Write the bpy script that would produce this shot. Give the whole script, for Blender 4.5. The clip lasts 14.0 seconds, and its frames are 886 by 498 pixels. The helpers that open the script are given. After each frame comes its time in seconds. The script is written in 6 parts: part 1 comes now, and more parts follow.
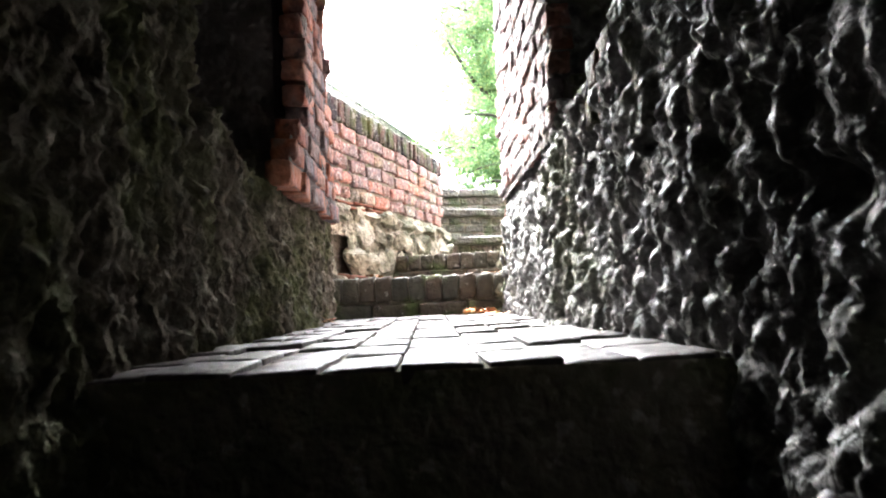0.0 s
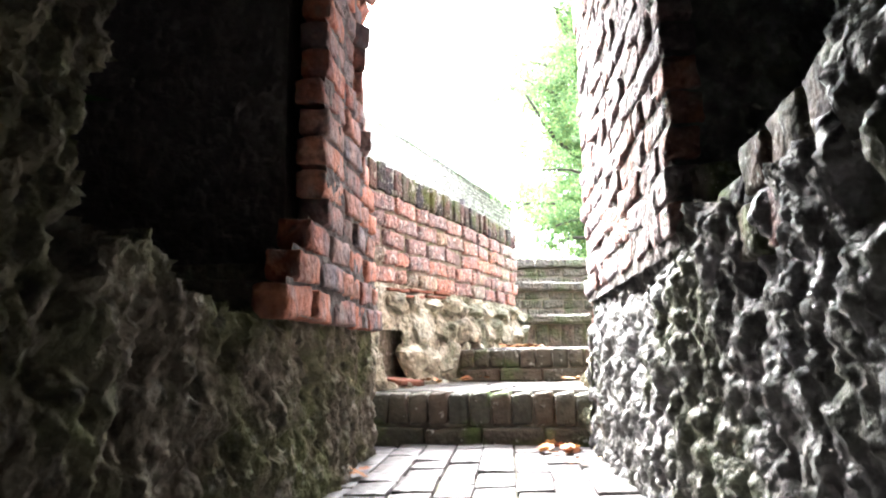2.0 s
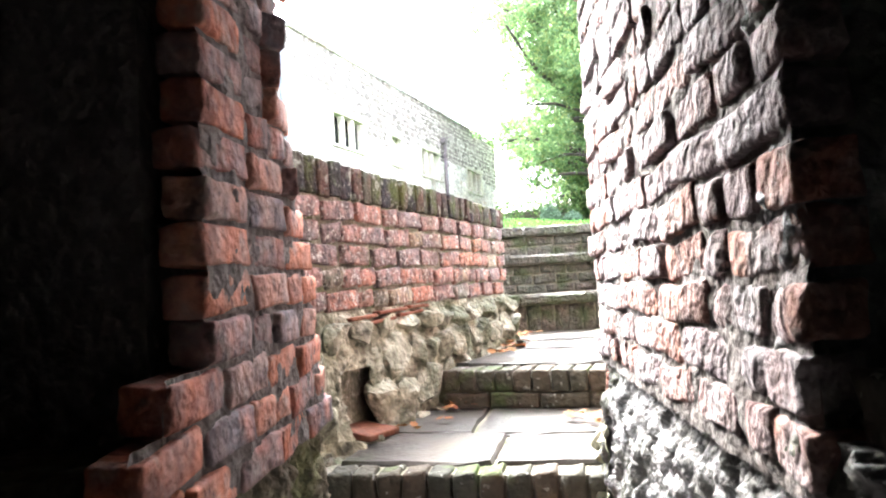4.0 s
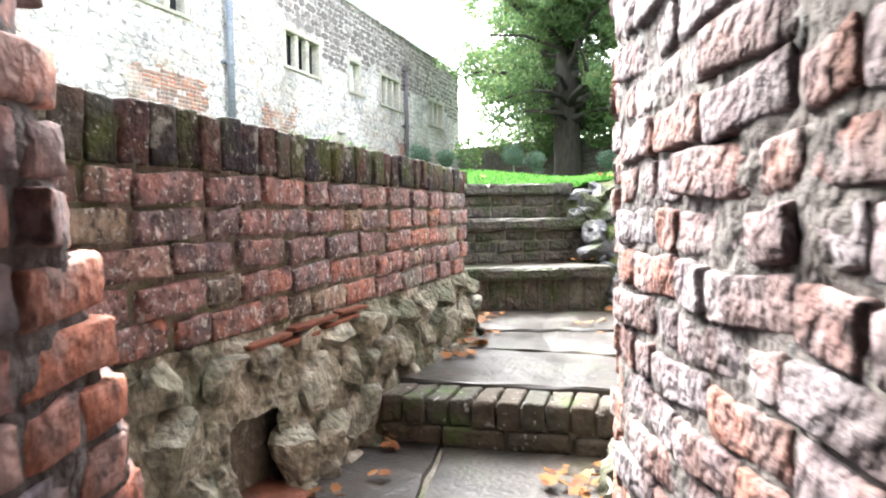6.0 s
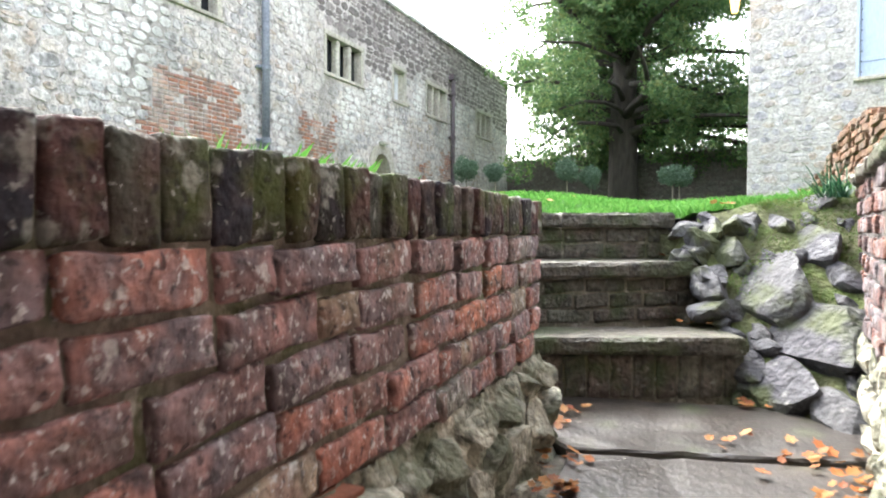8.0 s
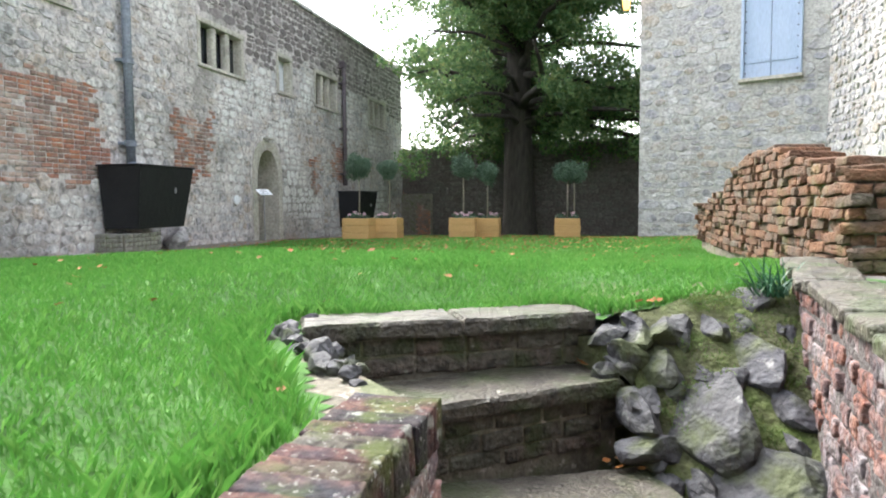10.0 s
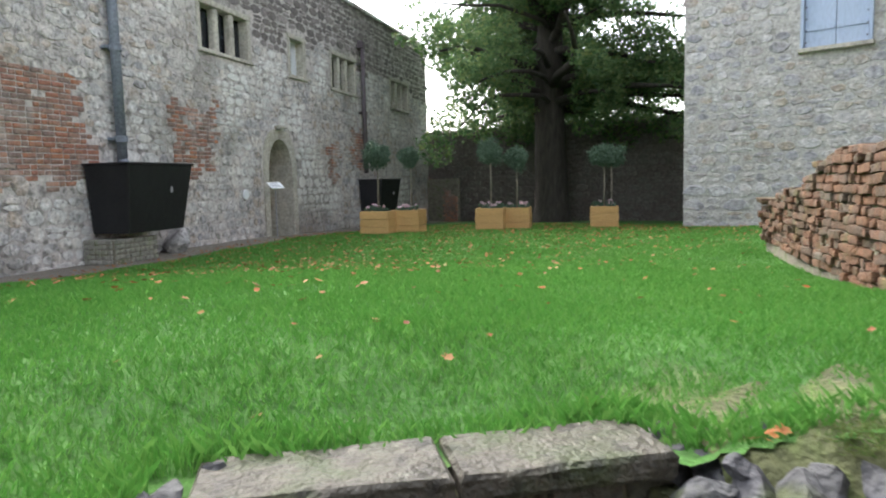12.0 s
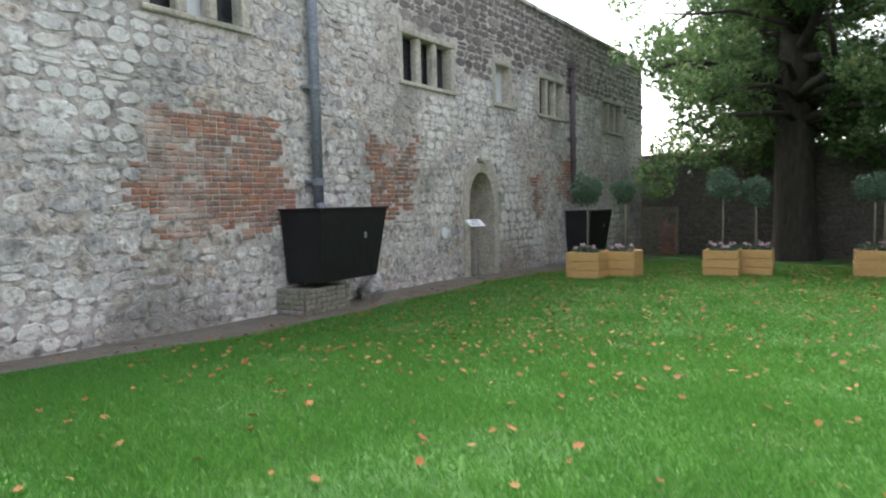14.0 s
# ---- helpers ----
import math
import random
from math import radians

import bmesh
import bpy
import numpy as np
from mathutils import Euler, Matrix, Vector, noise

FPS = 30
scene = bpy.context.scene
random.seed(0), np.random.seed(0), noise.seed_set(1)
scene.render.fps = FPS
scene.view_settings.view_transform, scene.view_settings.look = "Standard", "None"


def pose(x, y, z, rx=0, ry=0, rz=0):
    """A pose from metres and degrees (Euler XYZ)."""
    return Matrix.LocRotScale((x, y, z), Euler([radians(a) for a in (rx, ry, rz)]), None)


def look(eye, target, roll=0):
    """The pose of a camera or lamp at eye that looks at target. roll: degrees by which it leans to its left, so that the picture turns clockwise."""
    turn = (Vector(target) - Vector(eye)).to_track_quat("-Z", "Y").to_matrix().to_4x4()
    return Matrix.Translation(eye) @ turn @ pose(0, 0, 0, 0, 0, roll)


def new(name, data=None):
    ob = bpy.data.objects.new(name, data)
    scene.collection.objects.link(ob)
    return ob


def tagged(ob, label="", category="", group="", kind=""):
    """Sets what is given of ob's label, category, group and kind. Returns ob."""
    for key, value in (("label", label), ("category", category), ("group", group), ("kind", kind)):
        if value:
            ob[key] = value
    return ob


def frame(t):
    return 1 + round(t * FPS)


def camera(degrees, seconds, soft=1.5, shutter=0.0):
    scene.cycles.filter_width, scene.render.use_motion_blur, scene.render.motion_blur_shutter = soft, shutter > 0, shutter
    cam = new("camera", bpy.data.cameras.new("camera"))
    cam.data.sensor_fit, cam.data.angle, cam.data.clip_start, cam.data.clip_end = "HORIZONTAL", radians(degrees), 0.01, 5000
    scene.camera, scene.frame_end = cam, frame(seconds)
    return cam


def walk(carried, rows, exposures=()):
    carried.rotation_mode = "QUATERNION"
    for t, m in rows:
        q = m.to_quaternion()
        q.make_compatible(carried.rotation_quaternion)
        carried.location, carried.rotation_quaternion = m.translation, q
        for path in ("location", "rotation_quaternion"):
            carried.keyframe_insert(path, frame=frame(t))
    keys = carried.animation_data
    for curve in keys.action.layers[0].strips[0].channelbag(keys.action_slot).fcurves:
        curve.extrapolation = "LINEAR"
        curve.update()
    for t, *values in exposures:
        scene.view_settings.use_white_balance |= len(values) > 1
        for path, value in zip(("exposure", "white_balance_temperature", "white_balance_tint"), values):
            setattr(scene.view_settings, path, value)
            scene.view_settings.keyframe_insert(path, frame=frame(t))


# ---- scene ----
cam = camera(66.0, 14.0, soft=2.0, shutter=0.3)
PATH = [
    (0, (2.674, 0.853, 0.358), (1.472, 2.444, 0.508), -2.3),
    (0.5, (2.601, 0.993, 0.436), (1.341, 2.539, 0.592), -2.6),
    (1, (2.454, 1.122, 0.491), (1.162, 2.63, 0.726), -2.5),
    (1.5, (2.425, 1.203, 0.574), (1.084, 2.671, 0.797), -2.8),
    (2, (2.364, 1.324, 0.609), (1.002, 2.756, 0.916), -0.9),
    (2.5, (2.306, 1.395, 0.699), (0.945, 2.824, 1.025), -0.5),
    (3, (2.143, 1.471, 0.8), (0.805, 2.931, 1.08), -0.1),
    (3.5, (2.086, 1.611, 0.909), (0.734, 3.07, 1.116), -2.8),
    (6, (1.581, 2.32, 1.239), (0.321, 3.87, 1.138), -0.8),
    (6.5, (1.386, 2.529, 1.272), (0.125, 4.079, 1.178), -0.5),
    (7, (1.178, 2.783, 1.28), (-0.154, 4.268, 1.129), -0.2),
    (7.5, (0.978, 2.981, 1.312), (-0.323, 4.498, 1.233), -0.1),
    (8, (0.773, 3.222, 1.374), (-0.585, 4.689, 1.309), 0.2),
    (8.5, (0.605, 3.389, 1.498), (-0.722, 4.884, 1.424), 0.2),
    (9, (0.481, 3.552, 1.648), (-0.691, 5.171, 1.551), -0.2),
    (11.5, (0.033, 4.506, 2.211), (-1.08, 6.158, 2.036), -0.8),
    (12, (-0.213, 4.908, 2.214), (-1.409, 6.499, 2.016), -1.5),
    (12.5, (-0.452, 5.24, 2.236), (-1.745, 6.753, 2.042), -1.9),
    (13, (-0.717, 5.565, 2.329), (-2.17, 6.93, 2.165), -1.3),
    (13.5, (-1.001, 5.796, 2.359), (-2.536, 7.07, 2.228), -1.9),
    (14, (-1.27, 5.951, 2.639), (-2.882, 7.127, 2.501), -1.4),
]
walk(cam, [(t, look(*p)) for t, *p in PATH], exposures=[(0.0, 5.65), (1.0, 5.75), (2.0, 5.7), (3.0, 5.6), (3.7, 5.35), (5.8, 4.2), (6.6, 3.85), (8.0, 3.35), (9.2, 2.9), (11.4, 2.4), (12.5, 2.2), (14.0, 2.2)])

# ---- world and light: bright overcast ----
world = bpy.data.worlds.new("overcast_sky")
scene.world = world
world.use_nodes = True
wn, wl = world.node_tree.nodes, world.node_tree.links
sky = wn.new("ShaderNodeTexSky")
sky.sky_type, sky.sun_disc = "NISHITA", False
sky.sun_elevation, sky.sun_rotation, sky.dust_density = radians(45), radians(-70), 4.0
hsv = wn.new("ShaderNodeHueSaturation")
hsv.inputs["Saturation"].default_value = 0.42
wl.new(sky.outputs[0], hsv.inputs["Color"])
wl.new(hsv.outputs[0], wn["Background"].inputs["Color"])
wn["Background"].inputs["Strength"].default_value = 0.15
sun = new("sun", bpy.data.lights.new("sun", "SUN"))
sun.data.energy, sun.data.angle, sun.data.color = 0.85, radians(50), (0.97, 0.98, 1.0)
sun.matrix_world = look((-8.0, 7.0, 9.5), (0, 4, 1))

# ---- materials ----
class Nodes:
    def __init__(self, name):
        self.m = bpy.data.materials.new(name)
        self.m.use_nodes = True
        self.t = self.m.node_tree
        self.b = self.t.nodes["Principled BSDF"]
        self.pos = self.t.nodes.new("ShaderNodeNewGeometry")

    def n(self, kind, **kw):
        node = self.t.nodes.new("ShaderNode" + kind)
        for k, v in kw.items():
            node.inputs[k.replace("_", " ")].default_value = v
        return node

    def link(self, a, b):
        self.t.links.new(a, b)

    def noise(self, scale, detail=4.0, stretch=None):
        tex = self.n("TexNoise", Scale=scale, Detail=detail)
        if stretch:
            mp = self.n("Mapping")
            mp.inputs["Scale"].default_value = stretch
            self.link(self.pos.outputs["Position"], mp.inputs["Vector"])
            self.link(mp.outputs[0], tex.inputs["Vector"])
        else:
            self.link(self.pos.outputs["Position"], tex.inputs["Vector"])
        return tex.outputs["Fac"]

    def ramp(self, fac, stops, mode="LINEAR"):
        r = self.n("ValToRGB")
        r.color_ramp.interpolation = mode
        el = r.color_ramp.elements
        while len(el) < len(stops):
            el.new(0.5)
        for e, (p, c) in zip(el, stops):
            e.position, e.color = p, (*c, 1) if isinstance(c, tuple) else (c, c, c, 1)
        self.link(fac, r.inputs[0])
        return r.outputs[0]

    def math(self, op, a, b):
        m = self.n("Math")
        m.operation = op
        for i, v in enumerate((a, b)):
            if isinstance(v, (int, float)):
                m.inputs[i].default_value = v
            else:
                self.link(v, m.inputs[i])
        return m.outputs[0]

    def mix(self, fac, a, b, blend="MIX"):
        x = self.n("Mix")
        x.data_type, x.blend_type = "RGBA", blend
        for i, v in ((0, fac), (6, a), (7, b)):
            if isinstance(v, (int, float)):
                x.inputs[i].default_value = v
            elif isinstance(v, tuple):
                x.inputs[i].default_value = (*v, 1)
            else:
                self.link(v, x.inputs[i])
        return x.outputs[2]


def surf(name, palette, scale=3.0, rough=0.9, bump=0.5, bscale=60.0, rnd="", wr=0.7, stains=(), grain=0.35, stretch=None, spec=0.3, gloss=()):
    """palette: colours along a ramp, driven by each piece's random value and a noise; stains: (colour, scale, low, high, amount)."""
    s = Nodes(name)
    fac = s.noise(scale, 6.0, stretch)
    if rnd:
        if rnd == "object":
            v = s.n("ObjectInfo").outputs["Random"]
        else:
            v = s.pos.outputs["Random Per Island"]
        fac = s.math("ADD", s.math("MULTIPLY", v, wr), s.math("MULTIPLY", s.math("SUBTRACT", fac, 0.5), 1.3 - wr))
        fac = s.math("ADD", fac, (1 - wr) / 2)
    else:
        fac = s.math("ADD", s.math("MULTIPLY", s.math("SUBTRACT", fac, 0.5), 2.2), 0.5)
    k = len(palette)
    col = s.ramp(fac, [(i / max(1, k - 1), c) for i, c in enumerate(palette)])
    g = s.noise(bscale * 0.6, 5.0, stretch)
    col = s.mix(1.0, col, s.ramp(g, [(0.3, 1 - grain), (0.7, 1 + grain * 0.3)]), "MULTIPLY")
    for c, sc, lo, hi, amount in stains:
        f = s.ramp(s.noise(sc, 5.0), [(lo, 0.0), (hi, amount)])
        col = s.mix(f, col, c)
    s.link(col, s.b.inputs["Base Color"])
    if gloss:
        s.link(s.ramp(s.noise(gloss[0], 3.0), [(0.35, gloss[1]), (0.65, rough)]), s.b.inputs["Roughness"])
    else:
        s.b.inputs["Roughness"].default_value = rough
    s.b.inputs["Specular IOR Level"].default_value = spec
    if bump:
        bp = s.n("Bump", Strength=min(1.0, bump), Distance=0.008 if bscale > 50 else 0.018)
        h = s.math("ADD", s.noise(bscale, 6.0, stretch), s.math("MULTIPLY", s.noise(bscale * 0.25, 3.0, stretch), 1.5))
        s.link(h, bp.inputs["Height"])
        s.link(bp.outputs[0], s.b.inputs["Normal"])
    return s.m


LICHEN = ((0.50, 0.52, 0.47), 30.0, 0.64, 0.70, 0.6)
MOSS = ((0.07, 0.10, 0.025), 4.0, 0.58, 0.72, 0.8)
M_BRICK = surf("red_brick", [(0.186, 0.150, 0.156), (0.360, 0.198, 0.174), (0.282, 0.210, 0.206), (0.492, 0.210, 0.150), (0.240, 0.198, 0.204), (0.396, 0.210, 0.182), (0.564, 0.240, 0.150), (0.312, 0.186, 0.174), (0.372, 0.294, 0.210), (0.228, 0.222, 0.186), (0.420, 0.228, 0.198), (0.210, 0.168, 0.170)], 13, 0.85, 1.0, 55, "object", 1.0, [((0.085, 0.070, 0.068), 12.0, 0.50, 0.64, 0.7), ((0.13, 0.145, 0.075), 3.0, 0.58, 0.72, 0.5), ((0.56, 0.55, 0.51), 26.0, 0.61, 0.67, 0.75), ((0.62, 0.61, 0.57), 75.0, 0.59, 0.66, 0.65), ((0.03, 0.025, 0.025), 48.0, 0.58, 0.66, 0.7)], grain=0.6)
M_CAP = surf("weathered_blue_brick", [(0.030, 0.034, 0.050), (0.095, 0.052, 0.046), (0.105, 0.098, 0.080), (0.050, 0.052, 0.062), (0.125, 0.066, 0.055), (0.075, 0.080, 0.062), (0.042, 0.038, 0.042), (0.11, 0.08, 0.065)], 9, 0.8, 1.0, 60, "object", 0.9, [((0.075, 0.10, 0.028), 7.0, 0.50, 0.64, 0.75), ((0.36, 0.38, 0.33), 17.0, 0.60, 0.67, 0.6), ((0.45, 0.46, 0.42), 75.0, 0.63, 0.68, 0.5), ((0.02, 0.018, 0.018), 40.0, 0.56, 0.65, 0.6)], grain=0.55, spec=0.1)
M_RUIN = surf("eroded_brick_and_stone", [(0.21, 0.095, 0.072), (0.165, 0.130, 0.132), (0.235, 0.10, 0.068), (0.135, 0.120, 0.128), (0.20, 0.11, 0.092), (0.21, 0.185, 0.188), (0.255, 0.112, 0.068), (0.17, 0.115, 0.112)], 14, 0.9, 1.0, 50, "object", 0.85, [((0.29, 0.275, 0.28), 9.0, 0.52, 0.66, 0.55), ((0.05, 0.042, 0.042), 24.0, 0.55, 0.66, 0.7)], grain=0.6)
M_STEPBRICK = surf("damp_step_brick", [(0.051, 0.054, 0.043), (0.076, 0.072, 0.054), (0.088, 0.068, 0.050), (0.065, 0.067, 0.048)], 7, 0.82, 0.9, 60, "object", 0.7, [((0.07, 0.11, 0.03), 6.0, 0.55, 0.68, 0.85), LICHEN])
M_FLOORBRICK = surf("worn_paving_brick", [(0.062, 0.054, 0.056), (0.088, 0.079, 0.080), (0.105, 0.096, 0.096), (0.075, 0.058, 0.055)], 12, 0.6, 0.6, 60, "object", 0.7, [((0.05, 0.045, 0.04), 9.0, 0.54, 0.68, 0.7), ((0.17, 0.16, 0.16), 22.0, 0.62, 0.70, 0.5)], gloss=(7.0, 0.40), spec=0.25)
M_MORTAR = surf("lime_mortar", [(0.126, 0.114, 0.089), (0.227, 0.205, 0.161), (0.336, 0.306, 0.244)], 6, 0.95, 1.0, 60, stains=[((0.075, 0.10, 0.035), 6.0, 0.50, 0.64, 0.75), ((0.45, 0.43, 0.37), 28.0, 0.60, 0.68, 0.6)])
M_PLINTH = surf("ragstone", [(0.290, 0.278, 0.217), (0.486, 0.460, 0.361), (0.383, 0.369, 0.296), (0.593, 0.566, 0.460)], 6, 0.9, 1.0, 40, "object", 0.6, [((0.075, 0.088, 0.045), 5.0, 0.44, 0.60, 0.75), ((0.48, 0.47, 0.40), 14.0, 0.60, 0.70, 0.5), ((0.05, 0.047, 0.04), 20.0, 0.56, 0.68, 0.7)], grain=0.5)
M_ROCK = surf("grey_rock", [(0.058, 0.058, 0.061), (0.098, 0.098, 0.100), (0.072, 0.072, 0.082), (0.128, 0.128, 0.126)], 5, 0.75, 1.0, 30, "object", 0.5, [((0.07, 0.085, 0.032), 4.0, 0.52, 0.64, 0.85), ((0.36, 0.36, 0.34), 14.0, 0.62, 0.72, 0.55), ((0.03, 0.03, 0.03), 9.0, 0.57, 0.70, 0.6)], grain=0.5)
M_TUNNEL = surf("damp_eroded_tunnel_stone", [(0.075, 0.075, 0.070), (0.130, 0.130, 0.124), (0.098, 0.096, 0.093), (0.19, 0.19, 0.19), (0.115, 0.102, 0.097)], 9, 0.7, 1.0, 45, stains=[((0.085, 0.10, 0.05), 4.0, 0.52, 0.66, 0.6), ((0.28, 0.28, 0.29), 16.0, 0.55, 0.68, 0.65), ((0.035, 0.033, 0.03), 20.0, 0.57, 0.70, 0.8)], gloss=(9.0, 0.5), spec=0.22)
# Brown is the left wall's own; shade is put into its dull tone.
M_TUNNEL_SHADE = surf("brown_shade_tunnel_stone", [(0.075, 0.068, 0.052), (0.14, 0.128, 0.098), (0.11, 0.096, 0.074), (0.19, 0.178, 0.14)], 9, 0.95, 1.0, 45, stains=[((0.095, 0.112, 0.048), 4.0, 0.46, 0.62, 0.7), ((0.28, 0.265, 0.225), 18.0, 0.58, 0.70, 0.55), ((0.04, 0.036, 0.03), 20.0, 0.54, 0.68, 0.75)], spec=0.08)
M_GATEBRICK = surf("mixed_gate_brick", [(0.340, 0.128, 0.093), (0.196, 0.145, 0.145), (0.425, 0.145, 0.085), (0.145, 0.136, 0.153), (0.306, 0.196, 0.170), (0.476, 0.187, 0.119), (0.255, 0.212, 0.204)], 10, 0.9, 1.0, 55, "object", 0.8, [((0.24, 0.22, 0.21), 12.0, 0.55, 0.68, 0.6), ((0.04, 0.035, 0.035), 26.0, 0.58, 0.70, 0.7)], grain=0.5)
M_LIMEBRICK = surf("lime_coated_brick", [(0.170, 0.098, 0.085), (0.162, 0.132, 0.140), (0.204, 0.089, 0.064), (0.187, 0.166, 0.174), (0.145, 0.106, 0.111), (0.230, 0.098, 0.060)], 10, 0.9, 1.0, 50, "object", 0.85, [((0.31, 0.29, 0.295), 9.0, 0.52, 0.66, 0.5), ((0.06, 0.05, 0.048), 22.0, 0.56, 0.67, 0.75)], grain=0.5)
M_SLAB = surf("wet_paving_slab", [(0.036, 0.031, 0.026), (0.054, 0.047, 0.040), (0.045, 0.043, 0.039)], 4, 0.55, 0.4, 55, stains=[((0.06, 0.075, 0.035), 5.0, 0.58, 0.72, 0.6), ((0.075, 0.056, 0.040), 2.5, 0.52, 0.68, 0.6), ((0.025, 0.022, 0.02), 9.0, 0.56, 0.70, 0.6)], gloss=(2.5, 0.28), spec=0.35)
M_STEPSLAB = surf("mossy_step_stone", [(0.055, 0.049, 0.039), (0.106, 0.095, 0.074), (0.076, 0.070, 0.055)], 5, 0.65, 1.0, 45, stains=[((0.055, 0.075, 0.028), 5.0, 0.48, 0.64, 0.75), ((0.35, 0.35, 0.30), 26.0, 0.66, 0.72, 0.6), ((0.022, 0.02, 0.018), 11.0, 0.55, 0.68, 0.7)], gloss=(4.0, 0.34))
M_UPBRICK = surf("dark_mossy_riser_brick", [(0.085, 0.083, 0.071), (0.144, 0.135, 0.107), (0.165, 0.131, 0.107), (0.115, 0.119, 0.092), (0.203, 0.189, 0.151)], 8, 0.75, 1.0, 50, "object", 0.8, [((0.05, 0.07, 0.026), 6.0, 0.50, 0.66, 0.8), ((0.26, 0.26, 0.22), 26.0, 0.64, 0.70, 0.6), ((0.02, 0.02, 0.018), 18.0, 0.56, 0.68, 0.7)], grain=0.5)
M_JMORTAR = surf("pale_rough_mortar", [(0.089, 0.076, 0.071), (0.124, 0.113, 0.107), (0.107, 0.095, 0.089)], 8, 0.95, 1.0, 40, stains=[((0.14, 0.12, 0.11), 9.0, 0.58, 0.72, 0.6)])
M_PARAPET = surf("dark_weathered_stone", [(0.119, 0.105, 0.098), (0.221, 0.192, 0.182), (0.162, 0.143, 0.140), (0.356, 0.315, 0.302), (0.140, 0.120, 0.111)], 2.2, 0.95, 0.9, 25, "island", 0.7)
M_STONE = surf("facade_rubble_stone", [(0.327, 0.305, 0.300), (0.654, 0.627, 0.605), (0.469, 0.447, 0.447), (0.807, 0.779, 0.758), (0.501, 0.409, 0.338), (0.752, 0.719, 0.703), (0.392, 0.376, 0.387), (0.698, 0.665, 0.654), (0.436, 0.376, 0.327)], 2.6, 0.92, 1.0, 25, "island", 0.7, [((0.20, 0.195, 0.18), 0.45, 0.52, 0.64, 0.65), ((0.34, 0.28, 0.22), 0.3, 0.50, 0.62, 0.55), ((0.84, 0.83, 0.80), 0.7, 0.48, 0.62, 0.6), ((0.14, 0.135, 0.125), 5.0, 0.57, 0.68, 0.65), ((0.11, 0.105, 0.10), 14.0, 0.58, 0.68, 0.6)], grain=0.5)
M_STONEOB = surf("facade_rubble_stone_piece", [(0.327, 0.305, 0.300), (0.654, 0.627, 0.605), (0.469, 0.447, 0.447), (0.807, 0.779, 0.758), (0.501, 0.409, 0.338), (0.752, 0.719, 0.703), (0.392, 0.376, 0.387), (0.698, 0.665, 0.654), (0.436, 0.376, 0.327)], 2.6, 0.92, 1.0, 25, "object", 0.7, [((0.20, 0.195, 0.18), 0.45, 0.52, 0.64, 0.65), ((0.34, 0.28, 0.22), 0.3, 0.50, 0.62, 0.55), ((0.84, 0.83, 0.80), 0.7, 0.48, 0.62, 0.6), ((0.14, 0.135, 0.125), 5.0, 0.57, 0.68, 0.65), ((0.11, 0.105, 0.10), 14.0, 0.58, 0.68, 0.6)], grain=0.5)
M_FMORTAR = surf("facade_mortar", [(0.399, 0.360, 0.339), (0.646, 0.594, 0.567), (0.513, 0.468, 0.442)], 3, 0.95, 1.0, 30, stains=[((0.20, 0.185, 0.165), 0.45, 0.52, 0.64, 0.6), ((0.12, 0.11, 0.10), 9.0, 0.52, 0.64, 0.75)])
M_TOWER = surf("tower_ashlar", [(0.30, 0.295, 0.315), (0.48, 0.455, 0.43), (0.36, 0.355, 0.38), (0.56, 0.54, 0.515), (0.43, 0.37, 0.30), (0.41, 0.405, 0.43), (0.60, 0.585, 0.57), (0.35, 0.32, 0.29)], 2.5, 0.92, 0.9, 25, "island", 0.85, [((0.62, 0.60, 0.57), 1.6, 0.52, 0.68, 0.5), ((0.17, 0.165, 0.16), 6.0, 0.58, 0.70, 0.5)], grain=0.45)
M_TOWEROB = surf("tower_ashlar_piece", [(0.30, 0.295, 0.315), (0.48, 0.455, 0.43), (0.36, 0.355, 0.38), (0.56, 0.54, 0.515), (0.43, 0.37, 0.30), (0.41, 0.405, 0.43), (0.60, 0.585, 0.57), (0.35, 0.32, 0.29)], 2.5, 0.92, 0.9, 25, "object", 0.85, [((0.62, 0.60, 0.57), 1.6, 0.52, 0.68, 0.5), ((0.17, 0.165, 0.16), 6.0, 0.58, 0.70, 0.5)], grain=0.45)
M_TMORTAR = surf("tower_mortar", [(0.440, 0.422, 0.396), (0.546, 0.528, 0.493)], 4, 0.95, 0.8, 30, stains=[((0.24, 0.225, 0.205), 7.0, 0.54, 0.66, 0.6)])
# Old stone toned dark: the far wall's shade is in these colours.
M_SHADEWALL = surf("shade_toned_old_stone", [(0.09, 0.085, 0.075), (0.15, 0.14, 0.12), (0.12, 0.10, 0.09), (0.18, 0.165, 0.14)], 1.5, 0.95, 0.9, 20, "island", 0.7)
M_FBRICK = surf("facade_patch_brick", [(0.31, 0.155, 0.12), (0.40, 0.18, 0.12), (0.25, 0.175, 0.15), (0.34, 0.21, 0.165), (0.46, 0.20, 0.115), (0.20, 0.165, 0.155)], 2.5, 0.9, 0.7, 40, "object", 0.7, [((0.58, 0.53, 0.48), 1.6, 0.52, 0.66, 0.55), ((0.14, 0.115, 0.105), 3.0, 0.54, 0.68, 0.65)])
M_SURROUND = surf("dressed_stone", [(0.396, 0.372, 0.312), (0.528, 0.492, 0.420), (0.456, 0.432, 0.372)], 2.5, 0.9, 0.5, 30, stains=[((0.16, 0.15, 0.13), 2.0, 0.52, 0.7, 0.5)])
M_BLACK = surf("black_painted_board", [(0.010, 0.010, 0.011), (0.018, 0.018, 0.02)], 2, 0.6, 0.3, 40, grain=0.2)
